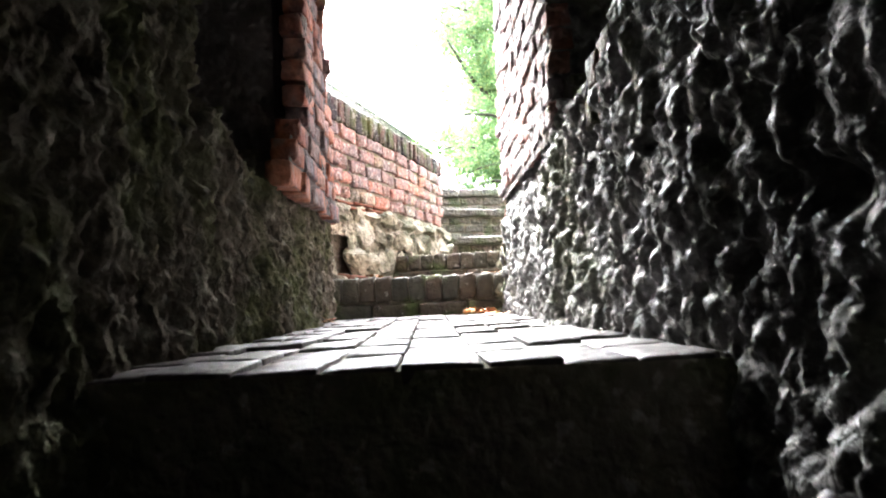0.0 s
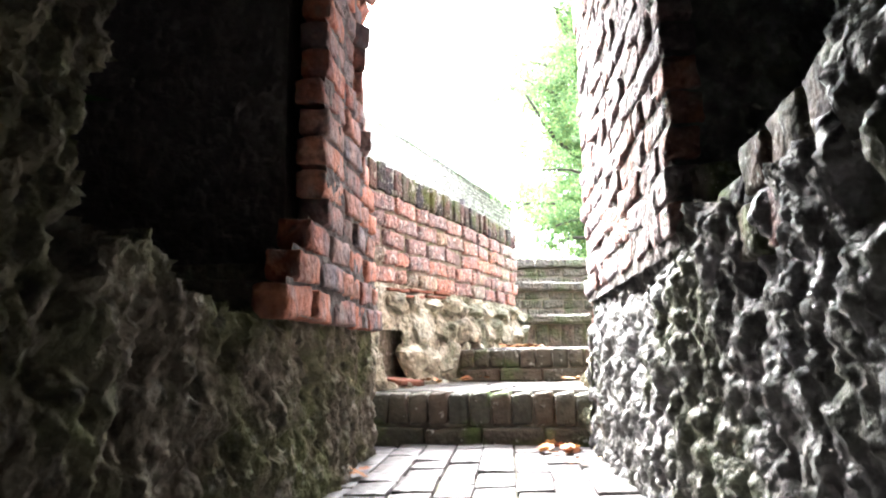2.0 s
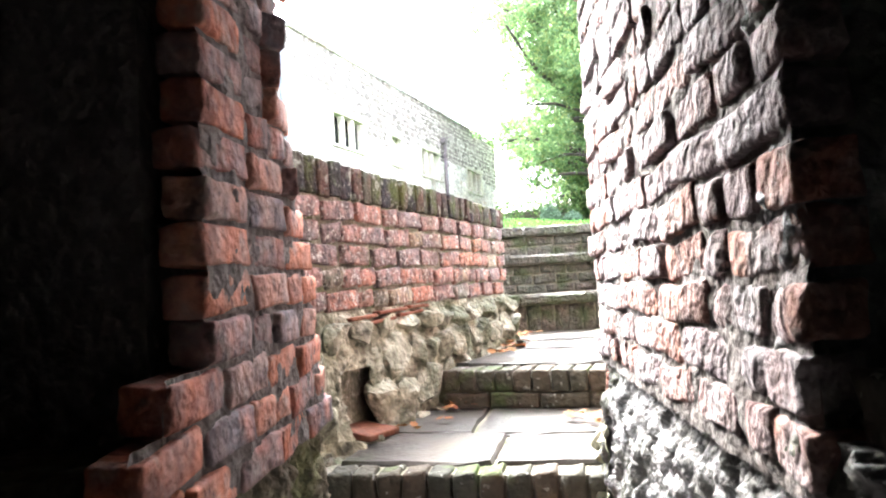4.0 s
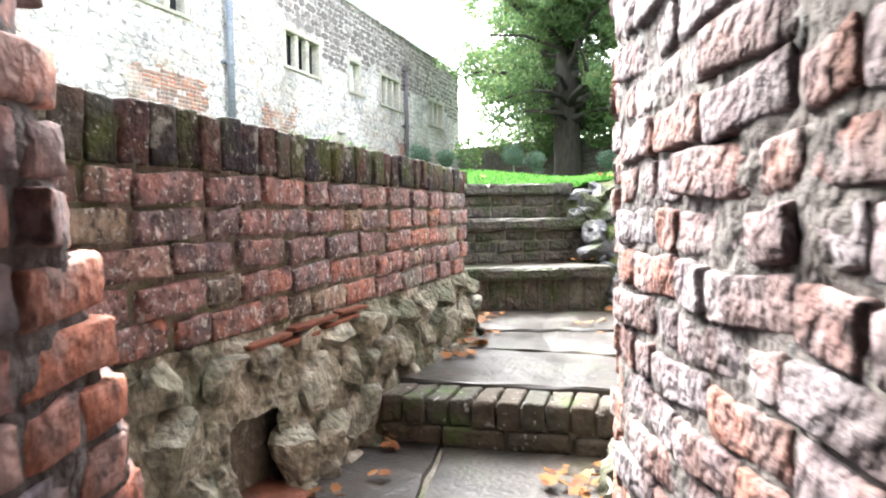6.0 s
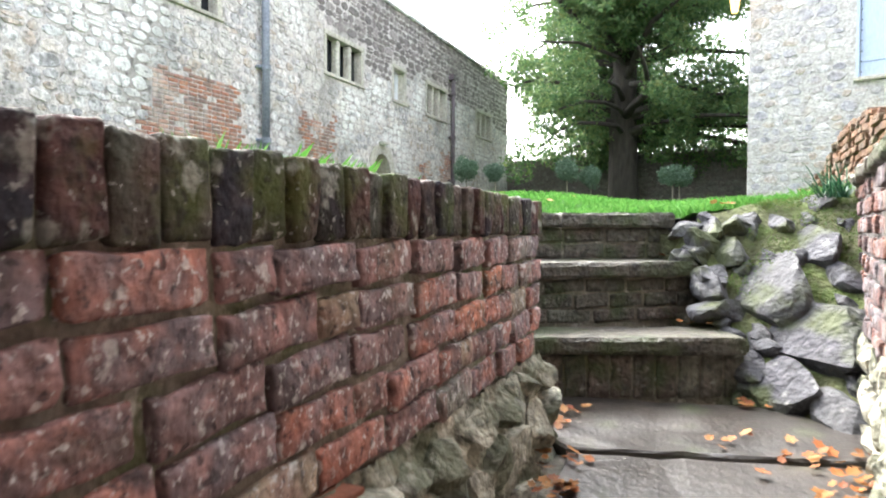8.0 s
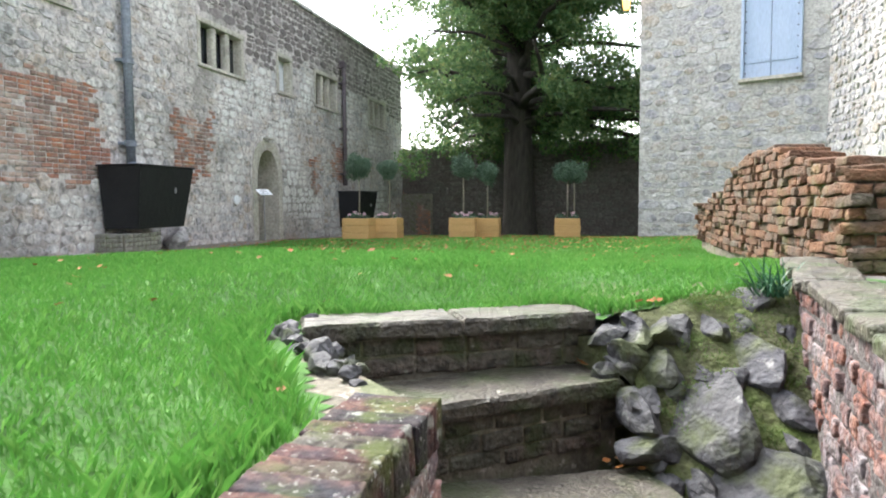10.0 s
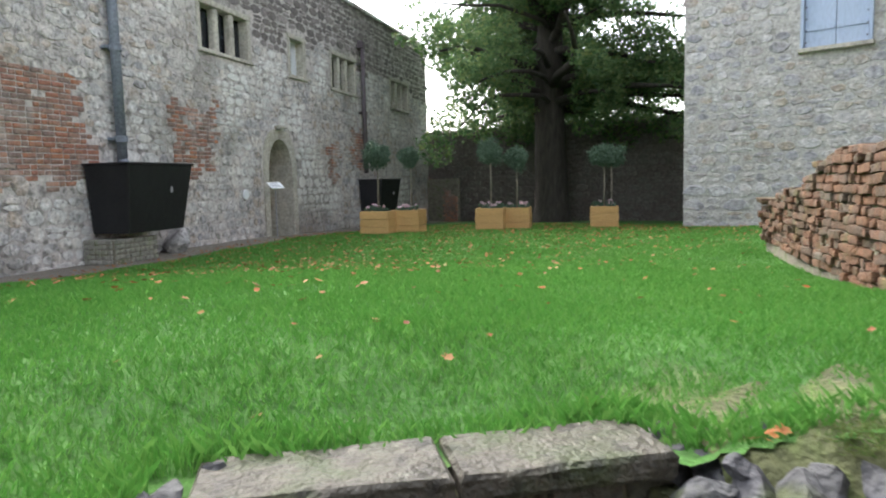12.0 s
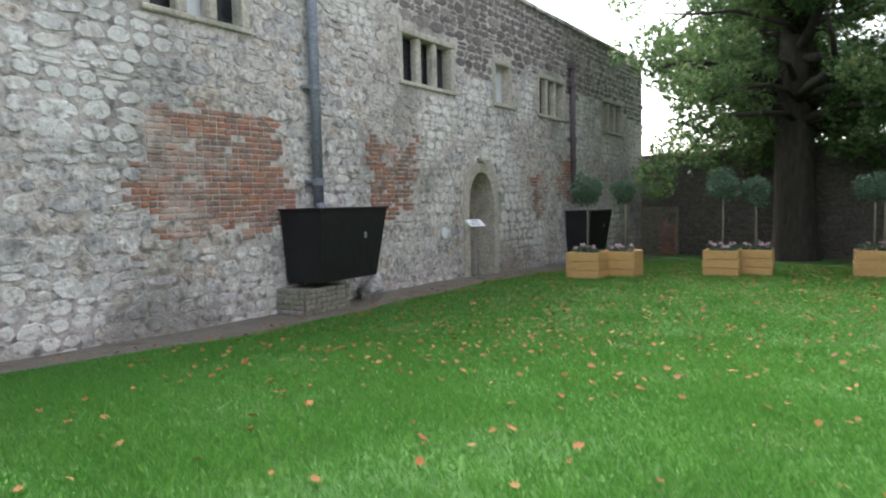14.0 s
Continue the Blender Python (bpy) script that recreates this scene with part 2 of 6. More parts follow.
M_LEAD = surf("grey_painted_pipe", [(0.16, 0.18, 0.22), (0.24, 0.26, 0.30)], 3, 0.55, 0.2, 40)
M_PIPE2 = surf("brown_painted_pipe", [(0.10, 0.08, 0.09), (0.15, 0.12, 0.13)], 3, 0.6, 0.2, 40)
M_SHUTTER = surf("blue_grey_paint", [(0.36, 0.44, 0.58), (0.42, 0.50, 0.63)], 1.5, 0.6, 0.25, 25, stretch=(4, 4, 0.6), grain=0.15)
M_WOOD = surf("planter_softwood", [(0.454, 0.275, 0.104), (0.594, 0.370, 0.152), (0.518, 0.314, 0.120)], 5, 0.75, 0.4, 40, "object", 0.5, grain=0.25, stretch=(1, 1, 6))
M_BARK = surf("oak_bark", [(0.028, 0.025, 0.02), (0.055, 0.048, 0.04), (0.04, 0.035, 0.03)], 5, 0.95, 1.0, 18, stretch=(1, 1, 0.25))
M_STEM = surf("pale_young_bark", [(0.22, 0.19, 0.15), (0.30, 0.27, 0.21)], 8, 0.85, 0.3, 50)
M_SOIL = surf("dark_soil", [(0.05, 0.04, 0.03), (0.09, 0.07, 0.05)], 9, 0.95, 1.0, 40)
M_GROUND = surf("turf_base", [(0.035, 0.099, 0.020), (0.062, 0.162, 0.028), (0.049, 0.128, 0.027), (0.113, 0.145, 0.052)], 1.2, 0.95, 1.0, 70, stains=[((0.11, 0.085, 0.05), 1.6, 0.66, 0.76, 0.5)])
M_PATH = surf("worn_earth_path", [(0.12, 0.105, 0.085), (0.19, 0.17, 0.14), (0.15, 0.13, 0.10)], 2.5, 0.9, 0.8, 40)
M_GLASS = surf("dark_window_glass", [(0.012, 0.014, 0.018), (0.03, 0.034, 0.04)], 2, 0.12, 0.0, 30, grain=0.1, spec=0.5)
M_PALEPANE = surf("pale_blind_pane", [(0.55, 0.58, 0.62), (0.66, 0.68, 0.70)], 2, 0.6, 0.0, 20, grain=0.08)
M_TILE = surf("red_clay_tile", [(0.178, 0.063, 0.037), (0.220, 0.084, 0.047)], 9, 0.85, 0.5, 60, "object", 0.6, [((0.12, 0.09, 0.07), 7.0, 0.55, 0.7, 0.6)])
M_WHITE = surf("white_plastic", [(0.7, 0.72, 0.74), (0.78, 0.8, 0.82)], 2, 0.4, 0.0, 20, grain=0.05)
M_METAL = surf("grey_metal", [(0.25, 0.25, 0.26), (0.35, 0.35, 0.36)], 5, 0.45, 0.1, 40)
M_RUBBLESOIL = surf("mossy_earth", [(0.06, 0.06, 0.035), (0.10, 0.11, 0.05), (0.09, 0.14, 0.03)], 5, 0.95, 1.0, 40)


def foliage(name, cols, rough=0.6, glow=0.0):
    s = Nodes(name)
    fac = s.math("ADD", s.math("MULTIPLY", s.pos.outputs["Random Per Island"], 0.7), s.math("MULTIPLY", s.noise(0.9, 2.0), 0.3))
    k = len(cols)
    col = s.ramp(fac, [(i / max(1, k - 1), c) for i, c in enumerate(cols)])
    s.link(col, s.b.inputs["Base Color"])
    s.b.inputs["Roughness"].default_value = rough
    s.b.inputs["Specular IOR Level"].default_value = 0.25
    if glow:
        tr = s.n("BsdfTranslucent")
        s.link(col, tr.inputs["Color"])
        mx = s.n("MixShader")
        mx.inputs[0].default_value = glow
        s.link(s.b.outputs[0], mx.inputs[1])
        s.link(tr.outputs[0], mx.inputs[2])
        s.link(mx.outputs[0], s.t.nodes["Material Output"].inputs["Surface"])
    return s.m


M_GRASS = foliage("grass_blades", [(0.050, 0.167, 0.029), (0.090, 0.257, 0.045), (0.070, 0.211, 0.036), (0.140, 0.310, 0.068), (0.113, 0.257, 0.050)], 0.55, 0.38)
M_BANKGRASS = foliage("thin_bank_grass", [(0.045, 0.10, 0.022), (0.08, 0.15, 0.032), (0.12, 0.17, 0.045), (0.16, 0.15, 0.06)], 0.6, 0.3)
M_OAK = foliage("oak_leaves", [(0.034, 0.078, 0.032), (0.062, 0.125, 0.048), (0.095, 0.165, 0.060), (0.125, 0.185, 0.066), (0.20, 0.20, 0.065)], 0.55, 0.45)
M_BAY = foliage("bay_leaves", [(0.045, 0.088, 0.055), (0.09, 0.148, 0.095), (0.15, 0.21, 0.155)], 0.45, 0.15)
M_FALLEN = foliage("fallen_leaves", [(0.270, 0.059, 0.012), (0.219, 0.079, 0.019), (0.270, 0.119, 0.031), (0.155, 0.040, 0.016), (0.296, 0.157, 0.058), (0.284, 0.079, 0.016), (0.181, 0.074, 0.027)], 0.7, 0.1)
M_PETAL = foliage("pale_petals", [(0.7, 0.68, 0.7), (0.65, 0.35, 0.45), (0.75, 0.74, 0.72)], 0.6, 0.2)
M_YUCCA = foliage("strap_leaves", [(0.02, 0.07, 0.04), (0.03, 0.10, 0.05), (0.06, 0.14, 0.05)], 0.4, 0.2)


# ---- builders ----
def obj(name, me, material=None, parent=None, label=""):
    ob = new(name, me)
    if material and not me.materials:
        me.materials.append(material)
    if parent:
        ob.parent = parent
    if label:
        ob["label"] = label
    return ob


def part(name, bm, material, parent=None, label="", smooth=False):
    me = bpy.data.meshes.new(name)
    bm.to_mesh(me)
    bm.free()
    if smooth:
        me.polygons.foreach_set("use_smooth", [True] * len(me.polygons))
    return obj(name, me, material, parent, label)


def thing(name, label, category, group="", kind="", at=(0, 0, 0), rz=0.0):
    ob = new(name)
    ob.matrix_world = pose(*at, 0, 0, rz)
    return tagged(ob, label, category, group, kind)


def box(bm, c, s, rz=0.0, bevel=0.0, jit=0.0, rng=random):
    """A box of size s round c in bm."""
    m = Matrix.Translation(c) @ Matrix.Rotation(rz, 4, "Z") @ Matrix.Diagonal((*s, 1))
    vs = bmesh.ops.create_cube(bm, size=1.0, matrix=m)["verts"]
    if bevel:
        es = list({e for v in vs for e in v.link_edges})
        r = bmesh.ops.bevel(bm, geom=es, offset=bevel, segments=1, affect="EDGES")
        vs = r["verts"]
    if jit:
        for v in vs:
            v.co += Vector([rng.uniform(-jit, jit) for _ in range(3)])
    return vs


def chamfered(w, d, h, bev, jit, seed, mat, name="brick"):
    """One worn block with uneven faces, width along x, depth along y, height along z, centred."""
    rng = random.Random(seed)
    bm = bmesh.new()
    bmesh.ops.create_cube(bm, size=1.0)
    bmesh.ops.subdivide_edges(bm, edges=bm.edges[:], cuts=4, use_grid_fill=True)
    half = Vector((w / 2, d / 2, h / 2))
    r = min(bev * 0.85, 0.3 * min(w, d, h))
    sd = Vector((rng.uniform(0, 90), rng.uniform(0, 90), rng.uniform(0, 90)))
    skew = [rng.uniform(-jit, jit) for _ in range(6)]
    for v in bm.verts:
        p = Vector()
        for k in range(3):
            q = round((v.co[k] + 0.5) * 5)
            p[k] = (-half[k], -half[k] + r, -half[k] * 0.33, half[k] * 0.33, half[k] - r, half[k])[q]
        c = Vector([max(-half[k] + r, min(half[k] - r, p[k])) for k in range(3)])
        e = p - c
        if e.length > 1e-6:
            chip = 1.0 - 0.9 * max(0.0, noise.noise(c * 22 + sd)) * (1.0 if e.length > r * 1.2 else 0.0)
            p = c + e.normalized() * r * chip
        n = Vector((noise.noise(p * 18 + sd), noise.noise(p * 18 + sd + Vector((7, 3, 1))), noise.noise(p * 18 + sd + Vector((1, 9, 4)))))
        m = Vector((noise.noise(p * 55 + sd), noise.noise(p * 55 - sd), noise.noise(p * 50 + sd * 2)))
        v.co = p + n * jit * 0.8 + m * jit * 0.6 + Vector((skew[0] * p.z / half.z, skew[1] * p.x / half.x, skew[2] * p.x / half.x))
    me = bpy.data.meshes.new(name)
    bm.to_mesh(me)
    bm.free()
    me.polygons.foreach_set("use_smooth", [True] * len(me.polygons))
    me.materials.append(mat)
    return me


def tube(bm, pts, radii, sides=8):
    """A tapered tube through pts."""
    rings = []
    up = Vector((0.13, 0.31, 0.94))
    for i, p in enumerate(pts):
        p = Vector(p)
        d = (Vector(pts[min(i + 1, len(pts) - 1)]) - Vector(pts[max(i - 1, 0)])).normalized()
        a = d.cross(up if abs(d.dot(up)) < 0.95 else Vector((1, 0, 0))).normalized()
        b = d.cross(a)
        rings.append([bm.verts.new(p + (a * math.cos(2 * math.pi * k / sides) + b * math.sin(2 * math.pi * k / sides)) * radii[i]) for k in range(sides)])
    for r, q in zip(rings, rings[1:]):
        for k in range(sides):
            bm.faces.new((r[k], r[(k + 1) % sides], q[(k + 1) % sides], q[k]))
    bm.faces.new(rings[0][::-1])
    bm.faces.new(rings[-1])


def from_arrays(name, v, f, material, smooth=False):
    me = bpy.data.meshes.new(name)
    me.from_pydata(v.tolist() if hasattr(v, "tolist") else v, [], f.tolist() if hasattr(f, "tolist") else f)
    me.materials.append(material)
    if smooth:
        me.polygons.foreach_set("use_smooth", [True] * len(me.polygons))
    return me


def wall_boxes(spans_u, spans_v, holes):
    """Cells (u0, u1, v0, v1) of a wall between the given spans that lie in none of the holes."""
    us = sorted({*spans_u, *[h[0] for h in holes], *[h[1] for h in holes]})
    vs = sorted({*spans_v, *[h[2] for h in holes], *[h[3] for h in holes]})
    out = []
    for a, b in zip(us, us[1:]):
        for c, d in zip(vs, vs[1:]):
            mu, mv = (a + b) / 2, (c + d) / 2
            if not any(h[0] < mu < h[1] and h[2] < mv < h[3] for h in holes):
                out.append((a, b, c, d))
    return out


class Plane:
    """A wall's face: u along it, v up, n out of it."""
    def __init__(self, o, d):
        self.o, self.d = Vector((*o, 0)), Vector((*d, 0)).normalized()
        self.nrm = Vector((self.d.y, -self.d.x, 0))
        self.rz = math.atan2(self.d.y, self.d.x)

    def p(self, u, v, n=0.0):
        return self.o + self.d * u + self.nrm * n + Vector((0, 0, v))

    def slab(self, cells, back, front=0.0):
        """The wall's body as a mesh of boxes between n = -back and n = front."""
        verts, faces = [], []
        for a, b, c, d in cells:
            k = len(verts)
            for n in (front, -back):
                verts += [self.p(a, c, n), self.p(b, c, n), self.p(b, d, n), self.p(a, d, n)]
            faces += [(k, k + 1, k + 2, k + 3), (k + 7, k + 6, k + 5, k + 4)] + [(k + i, k + 4 + i, k + 4 + (i + 1) % 4, k + (i + 1) % 4) for i in range(4)]
        return [tuple(v) for v in verts], faces


def stone_shape(rng, w, h, d, rough=0.16):
    """A pillow stone in a wall's (u, v, n), 25 corners."""
    k, out = 8, []
    ph = rng.uniform(-0.25, 0.25)
    rad = []
    for i in range(k):
        a = 2 * math.pi * (i + 0.5) / k + ph * 0.3
        cx, cy = math.cos(a), math.sin(a)
        m = max(abs(cx), abs(cy))
        sq = 0.95
        r = (sq / m + (1 - sq)) * (1 - rng.uniform(0, rough))
        rad.append((cx * r * w / 2, cy * r * h / 2))
    tu, tv = rng.uniform(-0.5, 0.5), rng.uniform(-0.5, 0.5)
    for sc, z, j in ((1.0, -0.3, 0.0), (0.97, 0.6, 0.2), (0.89, 1.0, 0.22)):
        out += [(x * sc * (1 + rng.uniform(-0.07, 0.07)), y * sc * (1 + rng.uniform(-0.07, 0.07)), z * d * (1 + rng.uniform(-j, j) + (tu * x / w + tv * y / h))) for x, y in rad]
    out.append((w * rng.uniform(-0.15, 0.15), h * rng.uniform(-0.15, 0.15), d * rng.uniform(0.85, 1.15)))
    return out


STONE_FACES = [(r * 8 + i, r * 8 + (i + 1) % 8, (r + 1) * 8 + (i + 1) % 8, (r + 1) * 8 + i) for r in range(2) for i in range(8)] + [(16 + i, 16 + (i + 1) % 8, 24) for i in range(8)]


def rubble_layout(rng, u0, u1, v0, v1, hmin, hmax, aspect, free):
    """Stones (u, v, w, h) in uneven rows; free(u, v, w, h) tells whether one may lie there."""
    out, v = [], v0
    while v < v1 - 0.03:
        h = min(rng.uniform(hmin, hmax), v1 - v)
        u = u0 + rng.uniform(-0.2, 0)
        while u < u1:
            w = h * rng.uniform(*aspect)
            if rng.random() < 0.16 and h > hmin * 1.15:
                for k in (0.27, 0.76):
                    out.append((u + w / 2, v + h * k + 0.0, w, h * 0.47))
            else:
                out.append((u + w / 2, v + h / 2 + rng.uniform(-0.02, 0.02), w, h * rng.uniform(0.86, 1.08)))
            u += w
        v += h
    return [s for s in out if u0 <= s[0] <= u1 and free(*s)]


def lay_stones(plane, stones, rng, depth, gap, parent, m_piece, m_rest, near=lambda u, v: False, limit=300, turn=0.05, rough=0.16):
    """Stones on a wall's face: those that near() picks as objects, the rest joined."""
    av, af, made = [], [], 0
    for u, v, w, h in stones:
        d = rng.uniform(*depth)
        sh = stone_shape(rng, w - gap, h - gap, d, rough)
        t = rng.uniform(-turn, turn)
        c, s = math.cos(t), math.sin(t)
        if made < limit and near(u, v):
            made += 1
            pts = [plane.d * (x * c - y * s) + Vector((0, 0, x * s + y * c)) + plane.nrm * z for x, y, z in sh]
            me = from_arrays("stone", [tuple(p) for p in pts], STONE_FACES, m_piece)
            ob = obj("stone", me, None, parent)
            ob.location = plane.p(u, v)
        else:
            k = len(av)
            av += [tuple(plane.p(u + x * c - y * s, v + x * s + y * c, z)) for x, y, z in sh]
            af += [tuple(i + k for i in f) for f in STONE_FACES]
    if av:
        ob = obj("rubble_stones", from_arrays("rubble_stones", av, af, m_rest), None, parent)
        tagged(ob, kind="stuff")

# ---- plan ----
PO, PA, PN = Vector((1.789, 1.362)), Vector((-0.622, 0.783)), Vector((0.783, 0.622))
FLOOR, Z1, Z2, Z3, Z4, Z5 = 0.28, 0.473, 0.63, 0.91, 1.205, 1.45
CAP, CAPB, COURSE = 1.465, 1.35, 0.0835
FA = Plane((-10.6, 10.7), (-math.sin(radians(21)), math.cos(radians(21))))   # the old building's face


def P(s, n, z=0.0):
    """A place in the passage: s along it, n from its left wall to its right one."""
    q = PO + PA * s + PN * n
    return Vector((q.x, q.y, z))


def smooth01(a, b, x):
    t = min(1.0, max(0.0, (x - a) / (b - a)))
    return t * t * (3 - 2 * t)


RIM = [(-0.1, 2.6), (-0.20, 3.3), (-0.34, 3.7), (-0.55, 4.3), (-0.84, 5.0), (-1.6, 5.45), (-1.9, 5.85), (-1.86, 6.02), (-1.04, 6.92), (-0.72, 6.86), (-0.02, 7.5)]


def rim_dist(x, y):
    """Distance to the lawn's rim along the stair."""
    best = 9.0
    for (ax, ay), (bx, by) in zip(RIM, RIM[1:]):
        dx, dy = bx - ax, by - ay
        t = max(0.0, min(1.0, ((x - ax) * dx + (y - ay) * dy) / (dx * dx + dy * dy)))
        best = min(best, math.hypot(x - ax - t * dx, y - ay - t * dy))
    return best


def ground_z(x, y):
    """The lawn: a low hump beside the stair that falls towards the far buildings and the path."""
    d = math.hypot(x + 3.3, y - 6.0)
    far = math.hypot(x + 2.5, y - 7.0)
    z = 1.55 - 0.42 * smooth01(1.0, 7.2, d) - 0.037 * max(0.0, far - 11.0) + 0.14 * smooth01(-6.0, -1.0, x) * (0.35 + 0.65 * smooth01(8.0, 13.0, y))
    z += 0.10 * smooth01(-1.6, -0.3, x) * smooth01(6.8, 8.0, y) * (1 - smooth01(9.5, 13.0, y))
    r = rim_dist(x, y)
    if r < 0.9:
        rim = 1.418 if x < -0.75 or y < 6.3 else 1.445 + 0.15 * (x + 0.75)
        z = rim + (z - rim) * smooth01(0.04, 0.9, r)
    return z + 0.015 * noise.noise((x * 0.9, y * 0.9, 0.3)) * smooth01(0.1, 0.6, r)


HOLE = [(0.05, 2.5), (-0.12, 3.3), (-0.26, 3.7), (-0.46, 4.3), (-0.75, 4.98), (-1.55, 5.62), (-1.72, 5.86), (-0.95, 6.72), (-0.72, 6.74), (0.0, 7.40),
        (0.42, 7.0), (0.7, 5.9), (1.15, 4.5), (1.6, 3.7), tuple(P(-3, 1.1)[:2]), tuple(P(-3, -0.4)[:2])]


def inside(poly, x, y):
    c, j = False, len(poly) - 1
    for i in range(len(poly)):
        (xi, yi), (xj, yj) = poly[i], poly[j]
        if (yi > y) != (yj > y) and x < (xj - xi) * (y - yi) / (yj - yi) + xi:
            c = not c
        j = i
    return c


def build_ground():
    xs = np.unique(np.round(np.concatenate([[-600, -120, -40, -24], np.arange(-18, -2.2, 0.3), np.arange(-2.2, 2.3, 0.06), np.arange(2.4, 9, 0.4), [22, 60, 600]]), 3))
    ys = np.unique(np.round(np.concatenate([[-600, -120, -40, -15], np.arange(-6, 2, 0.4), np.arange(2, 7.8, 0.06), np.arange(7.9, 29, 0.3), [36, 60, 150, 700]]), 3))
    idx, verts, faces = {}, [], []
    for i, x in enumerate(xs):
        for j, y in enumerate(ys):
            idx[i, j] = len(verts)
            far = abs(x) > 20 or y > 30 or y < -8
            verts.append((float(x), float(y), 0.7 if far else ground_z(float(x), float(y))))
    for i in range(len(xs) - 1):
        for j in range(len(ys) - 1):
            if not inside(HOLE, (xs[i] + xs[i + 1]) / 2, (ys[j] + ys[j + 1]) / 2):
                faces.append((idx[i, j], idx[i + 1, j], idx[i + 1, j + 1], idx[i, j + 1]))
    me = from_arrays("ground", verts, faces, M_GROUND, True)
    ob = obj("ground", me)
    tagged(ob, "green lawn turf sloping over the castle courtyard", "ground", kind="structure")
    # the trodden earth path along the old building
    pv, pf = [], []
    us = np.arange(-8.0, 15.6, 0.25)
    for k, u in enumerate(us):
        w = 0.85 + 0.12 * noise.noise((0.0, u * 0.8, 2.0))
        for q in (0, 1, 2, 3):
            p = FA.p(float(u), 0, -0.05 + (w + 0.05) * q / 3)
            pv.append((p.x, p.y, ground_z(p.x, p.y) + (0.03 if q < 3 else -0.01)))
        if k:
            for q in range(3):
                b = 4 * (k - 1) + q
                pf.append((b, b + 1, b + 5, b + 4))
    ob = obj("path", from_arrays("path", pv, pf, M_PATH, True))
    tagged(ob, "worn damp earth path beside the stone building", "path", kind="structure")


# ---- rough stone of the passage ----
def rough_face(name, plane, u0, u1, v0, v1, step, hole, parent, mat, seed=0.0, back=0.22, bend=lambda u, v: 0.0, lift=0.028, lift_side=1):
    """Deeply pitted stone: small lumps drawn out into upright ridges, with holes between them."""
    nu, nv = int((u1 - u0) / step) + 1, int((v1 - v0) / step) + 1
    bm = bmesh.new()
    grid = []
    for i in range(nu):
        row = []
        for j in range(nv):
            u, v = u0 + i * step, v0 + j * step
            a = noise.fractal(Vector((u * 3.4 + seed, v * 2.4, seed)), 1.0, 2.0, 3)
            wob = 0.02 * noise.noise(Vector((u * 9, v * 9, seed)))
            cell = noise.voronoi(Vector(((u + wob) * 19 + seed, (v + wob) * 12.0, seed + 3)))[0]
            stone = min(1.0, (cell[1] - cell[0]) * 1.9)
            ridge = noise.ridged_multi_fractal(Vector(((u + wob) * 24 + seed, v * 15, seed)), 0.7, 2.2, 4, 1.0, 2.0)
            fine = noise.noise(Vector((u * 70 + seed, v * 52, seed))) + 0.9 * noise.noise(Vector((u * 130, v * 100 + seed, 2.0)))
            n = 0.026 * a + 0.017 * (stone - 0.6) + 0.006 * (ridge - 1.2) + 0.0085 * fine + lift * smooth01(0.65, 0.9, abs(u)) * (u * lift_side > 0) * (1 - smooth01(0.66, 0.78, v))
            pit = noise.noise(Vector(((u + wob) * 21 + seed, v * 14, seed + 9)))
            if pit > 0.18:
                n -= (pit - 0.18) * 0.08
            n += 0.05 * (1 - smooth01(0.0, 0.5, v - v0)) * (0.6 + 0.5 * a)
            row.append(bm.verts.new(plane.p(u, v, n - bend(u, v))))
        grid.append(row)
    for i in range(nu - 1):
        for j in range(nv - 1):
            u, v = u0 + (i + 0.5) * step, v0 + (j + 0.5) * step
            if not hole(u, v):
                bm.faces.new((grid[i][j], grid[i + 1][j], grid[i + 1][j + 1], grid[i][j + 1]))
    edge = [e for e in bm.edges if len(e.link_faces) == 1]
    ext = bmesh.ops.extrude_edge_only(bm, edges=edge)["geom"]
    for g in ext:
        if isinstance(g, bmesh.types.BMVert):
            g.co -= plane.nrm * back
    bmesh.ops.delete(bm, geom=[v for v in bm.verts if not v.link_faces], context="VERTS")
    bmesh.ops.recalc_face_normals(bm, faces=bm.faces)
    return part(name, bm, mat, parent, "rough eroded stone face", True)


STRETCH = {}


def brick_set(key, mat, lens, d, h, bev, jit, k=4, name="brick"):
    """Worn brick meshes, some of each length, made once."""
    if key not in STRETCH:
        STRETCH[key] = [[chamfered(l, d, h, bev, jit, hash((i, q)) % 9973, mat, name) for i in range(k)] for q, l in enumerate(lens)]
    return STRETCH[key]


